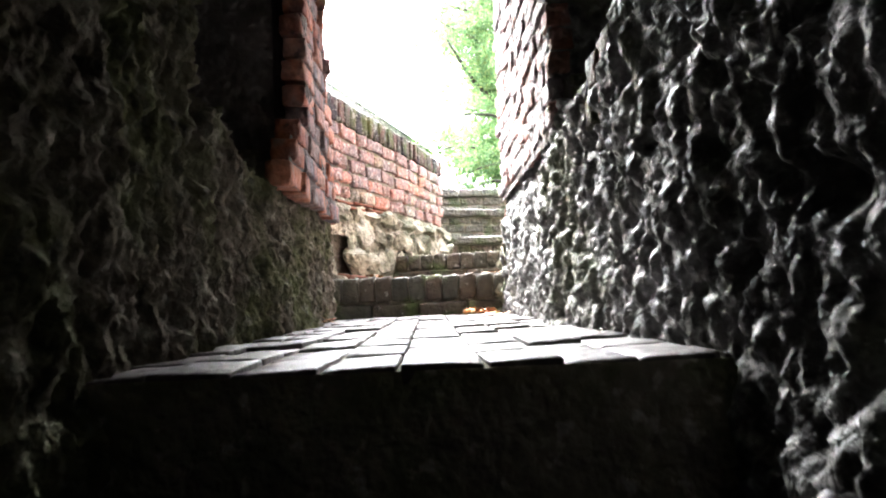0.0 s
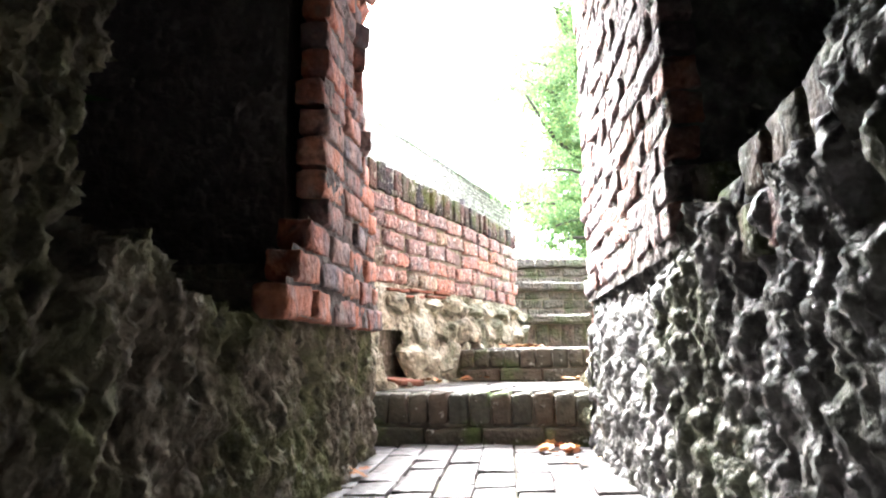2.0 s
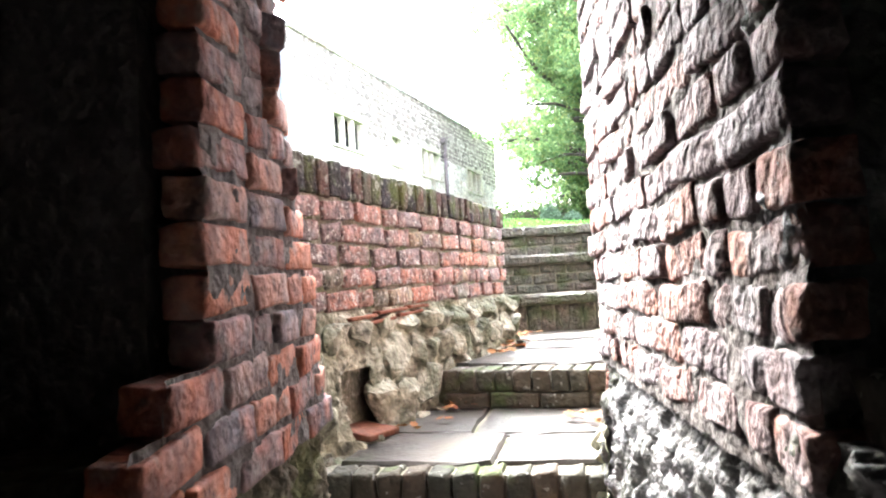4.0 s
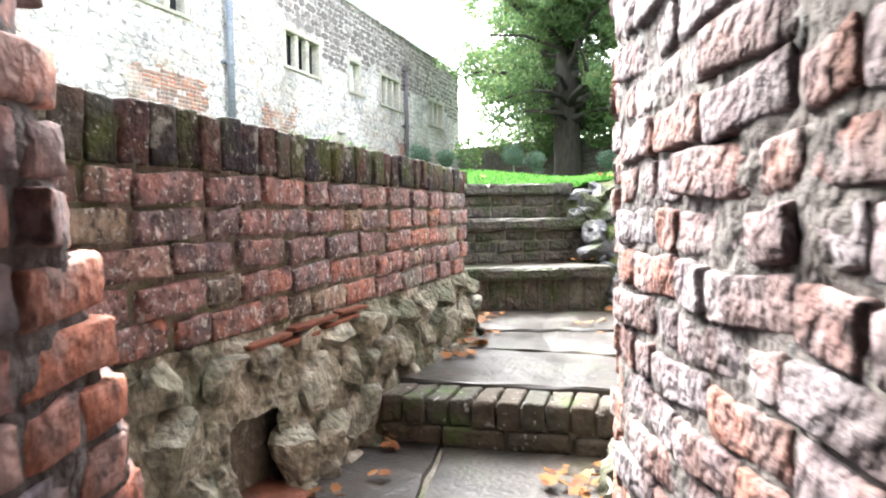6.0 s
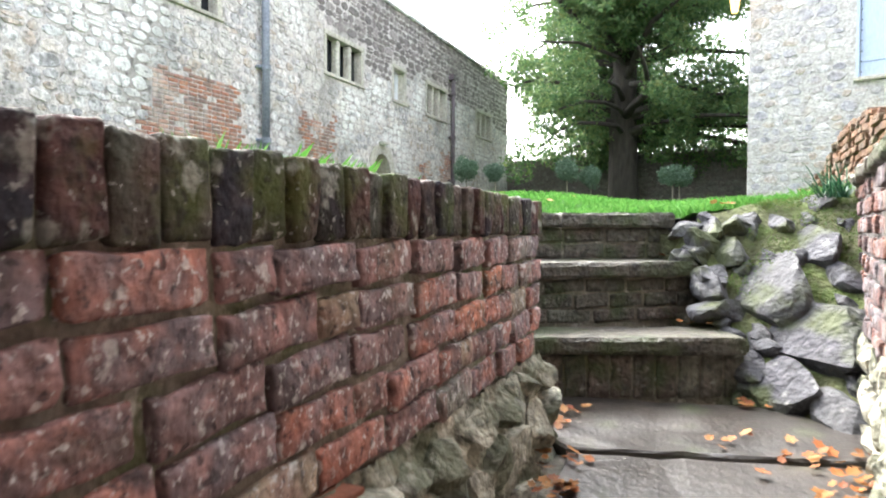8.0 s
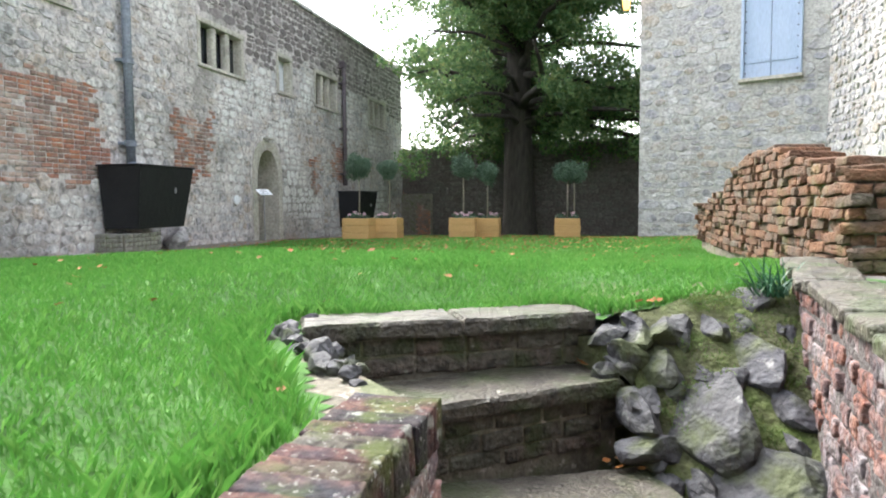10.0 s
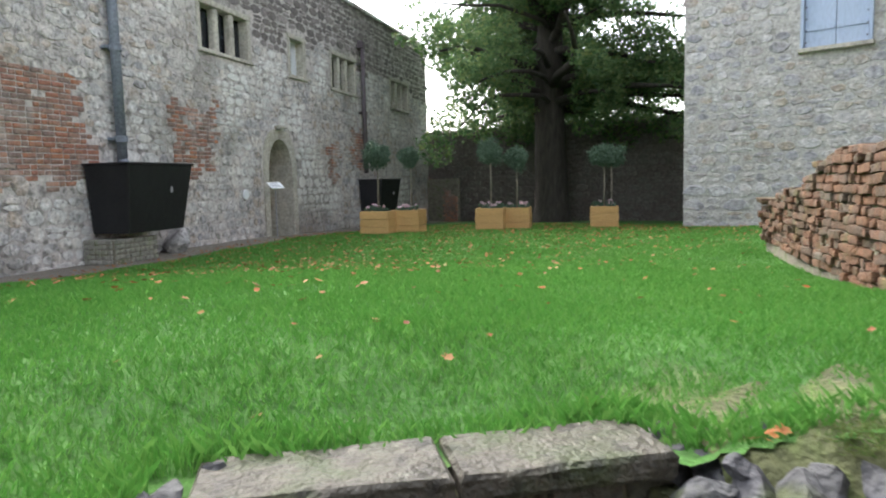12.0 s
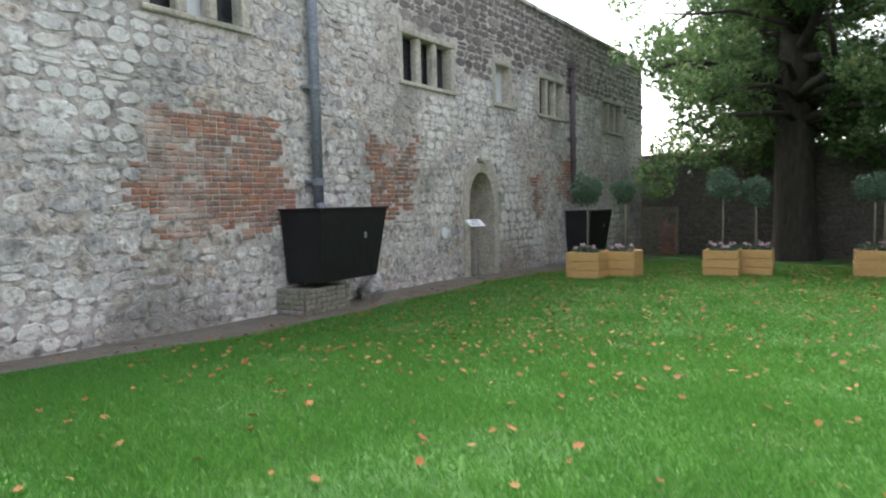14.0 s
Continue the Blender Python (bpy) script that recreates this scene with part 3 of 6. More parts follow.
def lay_bricks(key, at, u0, u1, v0, v1, course, parent, rng, free=lambda u, v: True, mat=None, lens=(0.225, 0.115), joint=0.012, d=0.1, proud=0.01, vary=0.008, bev=0.010, jit=0.005, name="brick", mixed=0.5, tilt=0.02):
    """Courses of bricks; at(u, v, n) gives a place and a turn about z."""
    sets = brick_set(key, mat, [l - joint for l in lens], d, course - joint, bev, jit, 4, name)
    v, r = v0, 0
    while v < v1 - course * 0.5:
        u, first = u0, True
        while u < u1 - 0.03:
            q = 0 if rng.random() < mixed else len(lens) - 1
            if first:
                q, first = (len(lens) - 1 if r % 2 else 0), False
            if u + lens[q] > u1 + 0.03:
                q = len(lens) - 1
            l = lens[q]
            c = u + l / 2
            if free(c, v + course / 2):
                pos, rz = at(c, v + course / 2, proud - d / 2 + rng.uniform(-vary, vary))
                ob = obj(name, rng.choice(sets[q]), None, parent)
                ob.location = pos
                ob.rotation_euler = (rng.uniform(-tilt, tilt), rng.uniform(-tilt, tilt), rz + rng.uniform(-tilt, tilt))
                ob.scale = (rng.uniform(0.96, 1.02), 1, rng.uniform(0.95, 1.04))
            u += l
        v += course
        r += 1


def mortar_bed(at, u0, u1, v0, v1, base, amp, parent, mat, free=lambda u, v: True, step=0.012, seed=0.0):
    """Uneven mortar that fills the joints between bricks and laps over some of their edges."""
    nu, nv = int((u1 - u0) / step) + 1, int((v1 - v0) / step) + 1
    verts, faces = [], []
    for i in range(nu + 1):
        u = u0 + (u1 - u0) * i / nu
        for j in range(nv + 1):
            v = v0 + (v1 - v0) * j / nv
            lift = base(u, v) if callable(base) else base
            n = lift + amp * (1.1 * noise.noise((u * 14, v * 14, seed)) + 0.6 * noise.noise((u * 42, v * 42, seed + 4)) + 0.35 * noise.noise((u * 90, v * 90, seed)))
            verts.append(tuple(at(u, v, n)[0]))
    for i in range(nu):
        for j in range(nv):
            if free(u0 + (u1 - u0) * (i + 0.5) / nu, v0 + (v1 - v0) * (j + 0.5) / nv):
                k = i * (nv + 1) + j
                faces.append((k, k + nv + 1, k + nv + 2, k + 1))
    return obj("mortar_bed", from_arrays("mortar_bed", verts, faces, mat, True), None, parent)


def plane_at(pl):
    return lambda u, v, n: (pl.p(u, v, n), pl.rz)


def build_gate():
    rng = random.Random(3)
    left = Plane(P(0, -0.04)[:2], PA)
    rec = (0.16, 1.22, 0.52, 2.0)
    # Height above 3.3 m is unseen, added to keep sky light off the stair.
    v, f = left.slab(wall_boxes([-3.2, 1.62], [-0.9, 6.2], [rec]), 1.9, -0.10)
    wl_ = obj("wall_gate_left", from_arrays("wall_gate_left", v, f, M_TUNNEL))
    tagged(wl_, "rough rubble and brick wall of the dark gate passage", "wall", kind="structure")
    v, f = left.slab([(-3.2, 1.62, -0.9, 6.2)], 4.0, -1.902)
    wb = obj("wall_gate_left_core", from_arrays("wall_gate_left_core", v, f, M_TUNNEL))
    tagged(wb, "solid stone mass behind the passage wall", "wall", kind="structure")

    def corner(v):
        """Where the jamb begins to round outwards; it leans inwards as it rises."""
        return min(2.0, max(1.58, 1.60 + 0.40 * (1.5 - v))) - 0.12

    def bend(u, v):
        return 6.0 * max(0.0, u - corner(v)) ** 2

    def edge_l(v):
        return 1.12 if v > 0.905 else 0.985 if v > 0.831 else 0.90 if v > 0.757 else 0.84

    def hole_l(u, v):
        j = 0.05 * noise.noise((u * 9, v * 9, 4.0)) + 0.02 * noise.noise((u * 30, v * 30, 1.0))
        sill = 0.775 - 0.085 * smooth01(0.35, 0.80, u) + 0.6 * j
        over = 0.08 * smooth01(0.86, 0.98, v) * (1 - smooth01(0.0, 0.2, v - 1.02))
        return 0.29 + over + 1.1 * j < u < edge_l(v) + 0.03 and sill < v < 1.62

    rough_face("rough_face", left, -0.95, 2.10, -0.1, 1.75, 0.0078, lambda u, v: hole_l(u, v) or (v > 0.80 and u > edge_l(v) + 0.02), wl_, M_TUNNEL_SHADE, 1.7, bend=bend)
    curves = {}

    def at_l(u, v, n):
        k = round(v / 0.037)
        if k not in curves:
            curves[k] = polyline_at([P(q, -bend(q, k * 0.037))[:2] for q in np.arange(0.6, corner(k * 0.037) + 0.27, 0.04)])
        return curves[k][0](u - 0.6, v, n)
    v = 0.683
    while v < 2.1:
        lay_bricks("gate_l", at_l, edge_l(v + 0.03), corner(v) + 0.17, v, v + 0.074, 0.074, wl_, rng, lambda u, v: True, M_GATEBRICK, lens=(0.2, 0.105), d=0.07, proud=0.020, vary=0.005, bev=0.006, jit=0.007, mixed=0.5, joint=0.011, tilt=0.03)
        v += 0.074
    mortar_bed(at_l, 0.86, 1.92, 0.69, 2.1, 0.014, 0.009, wl_, M_JMORTAR, lambda u, v: edge_l(v) + 0.01 < u < corner(v) + 0.18, seed=2.0)

    right = Plane(P(0, 0.735)[:2], -PA)
    rec_r = (-0.90, -0.12, 0.815, 2.1)
    # Same unseen extra height here, blocking the sky from the passage.
    v, f = right.slab(wall_boxes([-2.0, 3.2], [-0.9, 6.2], [rec_r]), 1.6, -0.10)
    wr_ = obj("wall_gate_right", from_arrays("wall_gate_right", v, f, M_TUNNEL))
    tagged(wr_, "rough rubble and brick wall of the gate passage", "wall", kind="structure")
    v, f = right.slab([(-2.0, 3.2, -0.9, 6.2)], 3.0, -1.602)
    wb = obj("wall_gate_right_core", from_arrays("wall_gate_right_core", v, f, M_TUNNEL))
    tagged(wb, "solid stone mass behind the passage wall", "wall", kind="structure")

    def hole_r(u, v):
        j = 0.05 * noise.noise((u * 10, v * 10, 7.0))
        sill = 0.82 + 0.4 * j + 0.03 * smooth01(-0.6, -0.75, u)
        return -0.785 + j * 0.2 < u < -0.22 + j and sill < v < 1.7

    rough_face("rough_face", right, -2.05, 0.95, -0.1, 1.75, 0.0078, hole_r, wr_, M_TUNNEL, 5.3, lift=0.022, lift_side=-1)
    lay_bricks("gate_r", plane_at(right), -2.02, -0.775, 0.80, 2.1, 0.064, wr_, rng, lambda u, v: u < -0.80 or v > 0.86, M_LIMEBRICK, lens=(0.19, 0.10), d=0.06, proud=0.022, vary=0.006, bev=0.006, jit=0.008, mixed=0.5, joint=0.009, tilt=0.025)
    mortar_bed(plane_at(right), -2.02, -0.775, 0.78, 2.1, 0.016, 0.008, wr_, M_JMORTAR, seed=6.0)
    v, f = left.slab([(1.135, 1.50, 0.70, 2.2)], 0.6, -0.04)
    obj("jamb_core", from_arrays("jamb_core", v, f, M_JMORTAR), None, wl_)
    # loose blocks along the broken sill
    for k, (u, z, w, h, t) in enumerate([(-0.725, 0.862, 0.06, 0.10, 0.05), (-0.60, 0.825, 0.09, 0.05, -0.05), (-0.505, 0.85, 0.08, 0.07, 0.08), (-0.40, 0.855, 0.095, 0.075, 0.06), (-0.30, 0.865, 0.085, 0.085, 0.1), (-0.785, 0.84, 0.07, 0.06, 0.0), (-0.55, 0.765, 0.10, 0.075, 0.05), (-0.43, 0.77, 0.12, 0.075, 0.05), (-0.29, 0.785, 0.13, 0.085, 0.08), (-0.67, 0.77, 0.09, 0.07, -0.03)]):
        me = chamfered(w, 0.14, h, 0.008, 0.007, 70 + k, M_CAP, "brick")
        ob = obj("brick", me, None, wr_)
        ob.location, ob.rotation_euler = right.p(u, z, -0.085), (0, -t, right.rz)
    # tall jamb that splays out towards the steps
    pts = [P(2.0, 0.74)[:2], (0.985, 3.62), (0.80, 4.1), (0.69, 4.55)]
    back = [(0.95, 4.85), (2.6, 5.2), (3.4, 3.2), P(2.0, 1.6)[:2]]
    bm = bmesh.new()
    ring = [Vector((*p, 0)) for p in [*pts, *back]]
    lo = [bm.verts.new(p + Vector((0, 0, -0.2))) for p in ring]
    # Jamb top is out of view; raised to cut light on the steps.
    hi = [bm.verts.new(p + Vector((0, 0, 6.2))) for p in ring]
    k = len(ring)
    for i in range(k):
        bm.faces.new((lo[i], hi[i], hi[(i + 1) % k], lo[(i + 1) % k]))
    bm.faces.new(hi)
    bmesh.ops.recalc_face_normals(bm, faces=bm.faces)
    jamb = part("wall_gate_jamb", bm, M_JMORTAR)
    tagged(jamb, "tall ruined gate jamb of weathered brick and grey stone", "wall", kind="structure")
    at, total = polyline_at([P(2.0, 0.74)[:2], (0.985, 3.62), (0.80, 4.1), (0.69, 4.55), (0.95, 4.85)], flip=True)
    lay_bricks("jamb", at, 0.0, total, 0.62, 2.9, 0.067, jamb, rng, lambda u, v: True, M_RUIN, lens=(0.185, 0.10), proud=0.008, vary=0.006, bev=0.005, jit=0.007, mixed=0.5, tilt=0.02, joint=0.012)
    mortar_bed(at, 0.0, total, 0.60, 3.25, -0.004, 0.007, jamb, M_JMORTAR, seed=9.0)
    mortar_bed(at, 0.0, total, 0.25, 0.62, lambda u, v: 0.03, 0.02, jamb, M_PLINTH, seed=19.0)
    srng = random.Random(8)
    u = 0.0
    for z in (0.36, 0.52):
        u = 0.0
        while u < total - 0.1:
            w = srng.uniform(0.14, 0.26)
            pos, rz = at(u + w / 2, z, 0.0)
            pl = Plane((0, 0), (math.cos(rz), math.sin(rz)))
            ob = wall_rock(srng, pl, w * 1.1, 0.19, 0.09, M_PLINTH)
            ob.parent, ob.location = jamb, pos
            u += w
    # vault over the passage
    bm = bmesh.new()
    prof = [(0.345 - 0.455 * math.cos(math.pi * i / 12), 1.50 + 0.47 * math.sin(math.pi * i / 12)) for i in range(13)]
    n_s = 40
    rows = []
    for q in range(n_s + 1):
        s = -3.2 + (1.72 + 3.2) * q / n_s
        rows.append([bm.verts.new(P(s, n, z) + Vector((0, 0, 0.05 * noise.noise((s * 5, n * 5, 1.0))))) for n, z in prof])
    for a, b in zip(rows, rows[1:]):
        for i in range(12):
            bm.faces.new((a[i], a[i + 1], b[i + 1], b[i]))
    top = [bm.verts.new(P(1.72, n, 6.2)) for n, z in prof]
    for i in range(12):
        bm.faces.new((rows[-1][i], rows[-1][i + 1], top[i + 1], top[i]))
    topb = [bm.verts.new(P(-3.2, n, 6.2)) for n, z in prof]
    for i in range(12):
        bm.faces.new((top[i], top[i + 1], topb[i + 1], topb[i]))
        bm.faces.new((topb[i], topb[i + 1], rows[0][i + 1], rows[0][i]))
    ob = part("ceiling", bm, M_TUNNEL, None, "", True)
    tagged(ob, "dark rough stone vault over the passage", "ceiling", kind="structure")
    # ring of bricks on edge round the mouth of the vault
    ring = brick_set("ring", M_GATEBRICK, [0.10], 0.11, 0.066, 0.007, 0.008)
    for k in range(19):
        t = math.pi * (k + 0.5) / 19
        ob = obj("arch_brick", rng.choice(ring[0]), None, wl_)
        q = P(1.70 + rng.uniform(-0.01, 0.02), 0.345 - 0.485 * math.cos(t), 1.50 + 0.50 * math.sin(t))
        ax = (PN.x * -math.cos(t), PN.y * -math.cos(t), math.sin(t))
        m = Matrix((Vector((PA.x, PA.y, 0)), Vector(ax), Vector((PA.x, PA.y, 0)).cross(Vector(ax)))).transposed().to_4x4()
        ob.matrix_world = Matrix.Translation(q) @ m
    # back wall and the dark steps below the landing
    v, f = Plane(P(-3.0, 0.95)[:2], -PN).slab([(0, 1.2, -0.9, 2.6)], 0.3)
    ob = obj("wall_passage_end", from_arrays("wall_passage_end", v, f, M_TUNNEL))
    tagged(ob, "dark stone wall closing the lower passage", "wall", kind="structure")


def polyline_at(pts, flip=False):
    """Arc length along a plan polyline; n points to its right (or, flipped, its left)."""
    pts = [Vector(p[:2]) for p in pts]
    cum = [0.0]
    for a, b in zip(pts, pts[1:]):
        cum.append(cum[-1] + (b - a).length)

    def at(u, v, n):
        i = 0
        while i < len(pts) - 2 and u > cum[i + 1]:
            i += 1
        d = (pts[i + 1] - pts[i]).normalized()
        q = pts[i] + d * (u - cum[i])
        nr = Vector((-d.y, d.x)) if flip else Vector((d.y, -d.x))
        rz = math.atan2(-d.y, -d.x) if flip else math.atan2(d.y, d.x)
        q = q + nr * n
        return Vector((q.x, q.y, v)), rz
    return at, cum[-1]


def prism(name, poly, z0, z1, mat, label, cat, kind="structure"):
    bm = bmesh.new()
    lo = [bm.verts.new((*p[:2], z0)) for p in poly]
    hi = [bm.verts.new((*p[:2], z1)) for p in poly]
    k = len(poly)
    for i in range(k):
        bm.faces.new((lo[i], lo[(i + 1) % k], hi[(i + 1) % k], hi[i]))
    bm.faces.new(hi)
    bm.faces.new(lo[::-1])
    bmesh.ops.recalc_face_normals(bm, faces=bm.faces)
    ob = part(name, bm, mat)
    return tagged(ob, label, cat, kind=kind)


def stone_slab(name, poly, z0, z1, mat, parent=None, label="", bev=0.012, seed=0, nose=0.0):
    """A worn slab over a plan polygon, its edges cut into short runs that wander."""
    rng = random.Random(seed)
    pts = []
    k = len(poly)
    for i in range(k):
        a, b = Vector(poly[i][:2]), Vector(poly[(i + 1) % k][:2])
        m = max(1, int((b - a).length / 0.09))
        for q in range(m):
            p = a.lerp(b, q / m)
            pts.append(p + Vector((rng.uniform(-1, 1), rng.uniform(-1, 1))) * (0.006 if q else 0.0))
    bm = bmesh.new()
    c = sum(pts, Vector((0, 0))) / len(pts)
    rings = []
    for z, inset in ((z0, 0.012), (z0 + bev, 0.0), (z1 - bev, 0.0), (z1, bev)):
        rings.append([bm.verts.new((*(p + (c - p).normalized() * (inset + rng.uniform(0, 0.006))), z + rng.uniform(-0.004, 0.004))) for p in pts])
    n = len(pts)
    for r, q in zip(rings, rings[1:]):
        for i in range(n):
            bm.faces.new((r[i], r[(i + 1) % n], q[(i + 1) % n], q[i]))
    bm.faces.new(rings[-1])
    bm.faces.new(rings[0][::-1])
    bmesh.ops.triangulate(bm, faces=[f for f in bm.faces if len(f.verts) > 4])
    bmesh.ops.recalc_face_normals(bm, faces=bm.faces)
    return part(name, bm, mat, parent, label)


def lerp2(a, b, t):
    return (a[0] + (b[0] - a[0]) * t, a[1] + (b[1] - a[1]) * t)


def riser(parent, a, b, rows, mat, key, rng, d=0.1):
    """Rows of bricks along the front of a step: (z0, height, brick width)."""
    L = math.dist(a, b)
    pl = Plane(a, (b[0] - a[0], b[1] - a[1]))
    for z0, h, w in rows:
        sets = brick_set((key, h, w), mat, [w - 0.008], d, h - 0.008, 0.010, 0.005)
        u = 0.0
        while u < L - w * 0.4:
            ob = obj("brick", rng.choice(sets[0]), None, parent)
            ob.location = pl.p(u + w / 2, z0 + h / 2, -d / 2 + rng.uniform(-0.004, 0.006))
            ob.rotation_euler = (rng.uniform(-0.02, 0.02), rng.uniform(-0.03, 0.03), pl.rz + rng.uniform(-0.03, 0.03))
            ob.scale = (rng.uniform(0.97, 1.01), 1, rng.uniform(0.97, 1.02))
            u += w


def build_steps():
    rng = random.Random(11)
    # landing in the passage
    fl = prism("floor", [P(-0.12, -0.15), P(2.2, -0.15), P(2.2, 0.9), P(-0.12, 0.9)], -0.2, FLOOR - 0.005, M_MORTAR, "worn brick floor of the passage landing", "floor")
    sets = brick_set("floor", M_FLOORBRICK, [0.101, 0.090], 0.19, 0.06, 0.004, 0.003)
    n = -0.06
    while n < 0.82:
        w = rng.choice((0.105, 0.094))
        s = -0.12
        while s < 2.1:
            l = rng.choice((0.2, 0.2, 0.13, 0.16))
            ob = obj("paving_brick", sets[0 if w > 0.1 else 1][rng.randrange(4)], None, fl)
            ob.location = P(s + l / 2, n + w / 2, FLOOR - 0.03 + rng.uniform(-0.004, 0.004) + 0.012 * s / 2)
            ob.rotation_euler = (rng.uniform(-0.02, 0.02), rng.uniform(-0.02, 0.02), math.atan2(PN.y, PN.x) + rng.uniform(-0.03, 0.03))
            ob.scale = (1, (l - 0.005) / 0.19, 1)
            s += l
        n += w
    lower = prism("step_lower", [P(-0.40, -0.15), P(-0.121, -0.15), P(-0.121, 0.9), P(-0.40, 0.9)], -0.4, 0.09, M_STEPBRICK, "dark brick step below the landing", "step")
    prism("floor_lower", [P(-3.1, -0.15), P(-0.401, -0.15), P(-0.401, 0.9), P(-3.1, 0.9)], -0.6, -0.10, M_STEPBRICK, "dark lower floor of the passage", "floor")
    # first brick step
    a, b = (0.36, 3.02), (1.16, 3.50)
    s1 = prism("step_first", [lerp2(a, b, -0.15), lerp2(a, b, 1.2), (0.95, 4.55), (-0.25, 4.15)], -0.1, Z1 - 0.012, M_MORTAR, "low step faced with dark damp bricks", "step")
    dv = Vector((-(b[1] - a[1]), b[0] - a[0])).normalized()
    off = lambda p, k: (p[0] + dv.x * k, p[1] + dv.y * k)
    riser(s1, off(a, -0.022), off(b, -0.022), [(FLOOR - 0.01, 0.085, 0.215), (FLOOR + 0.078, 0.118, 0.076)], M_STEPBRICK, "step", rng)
    for i, (q0, q1, c0, c1) in enumerate([(0.0, 0.52, 0.09, 0.50), (0.53, 1.08, 0.09, 0.46), (-0.1, 0.38, 0.51, 1.02), (0.39, 1.1, 0.47, 1.0)]):
        poly = [off(lerp2(a, b, q0), c0), off(lerp2(a, b, q1), c0), off(lerp2(a, b, q1), c1), off(lerp2(a, b, q0), c1)]
        stone_slab("flagstone", poly, Z1 - 0.05, Z1 + 0.002, M_SLAB, s1, "", 0.008, 40 + i)
    # second brick step with paving behind it
    a, b = (-0.04, 3.97), (0.84, 4.35)
    s2 = prism("step_second", [lerp2(a, b, -0.1), lerp2(a, b, 1.1), (0.5, 6.3), (-0.4, 6.6), (-1.2, 5.7)], 0.2, Z2 - 0.02, M_MORTAR, "step of mossy dark bricks with wet paving slabs behind", "step")
    dv2 = Vector((-(b[1] - a[1]), b[0] - a[0])).normalized()
    off = lambda p, k: (p[0] + dv2.x * k, p[1] + dv2.y * k)
    riser(s2, off(a, -0.02), off(b, -0.02), [(Z1 - 0.006, 0.072, 0.215), (Z1 + 0.064, 0.098, 0.080)], M_STEPBRICK, "step2", rng, 0.19)
    l1, r1 = (-0.25, 4.73), (0.56, 5.03)
    l2, r2 = (-0.42, 5.10), (0.36, 5.62)
    l3, r3 = (-0.88, 5.66), (-0.1, 6.15)
    for i, poly in enumerate([[off(a, 0.18), off(b, 0.18), (r1[0] - 0.01, r1[1] - 0.01), (l1[0] - 0.01, l1[1] - 0.01)], [l1, lerp2(l1, r1, 1.0), lerp2(l2, r2, 0.98), l2], [(-0.44, 5.13), (0.34, 5.65), (0.3, 5.95), r3, l3, (-0.6, 5.2)]]):
        stone_slab("paving_slab", poly, Z2 - 0.05, Z2 + 0.012 + 0.004 * i, M_SLAB, s2, "", 0.008, 60 + i)
    # three upper stone steps
    spec = [("step_third", (-0.92, 5.53), (-0.22, 6.20), Z2 + 0.0, Z3, 0.075, 0.34, M_STEPSLAB),
            ("step_fourth", (-1.14, 5.70), (-0.60, 6.58), Z3, Z4, 0.075, 0.42, M_STEPSLAB),
            ("step_fifth", (-1.66, 5.79), (-0.81, 6.72), Z4, Z5, 0.075, 0.30, M_STEPSLAB)]
    for i, (nm, a, b, z0, z1, th, dep, m) in enumerate(spec):
        d = Vector((-(b[1] - a[1]), b[0] - a[0])).normalized()
        off = lambda p, k, d=d: (p[0] + d.x * k, p[1] + d.y * k)
        st = prism(nm, [off(a, 0.060), off(b, 0.060), off(b, dep + 0.1), off(a, dep + 0.1)], z0 - 0.3, z1 - th, M_MORTAR, ("stone step with a worn slab over upright bricks", "stone step with a mossy slab over rough stones", "top stone step of two worn slabs below the lawn")[i], "step")
        if i < 2:
            stone_slab("tread", [a, b, off(b, dep), off(a, dep)], z1 - th, z1, m, st, "worn mossy stone slab", 0.016, 80 + i)
        else:
            for q0, q1 in ((-0.02, 0.52), (0.528, 1.02)):
                stone_slab("tread", [lerp2(a, b, q0), lerp2(a, b, q1), off(lerp2(a, b, q1), dep), off(lerp2(a, b, q0), dep)], z1 - th, z1 + 0.002, m, st, "worn stone slab", 0.014, 90 + int(q0 * 10))
        fa, fb = off(a, 0.05), off(b, 0.05)
        if i == 0:
            riser(st, fa, fb, [(z0 + 0.01, z1 - th - z0 - 0.012, 0.098)], M_UPBRICK, "step3", rng)
        elif i == 1:
            riser(st, fa, fb, [(z0 + 0.0, 0.07, 0.24), (z0 + 0.072, 0.075, 0.19), (z0 + 0.148, 0.07, 0.22)], M_UPBRICK, "step4", rng)
        else:
            riser(st, fa, fb, [(z0 + 0.0, 0.085, 0.23), (z0 + 0.087, 0.083, 0.23)], M_UPBRICK, "step5", rng)

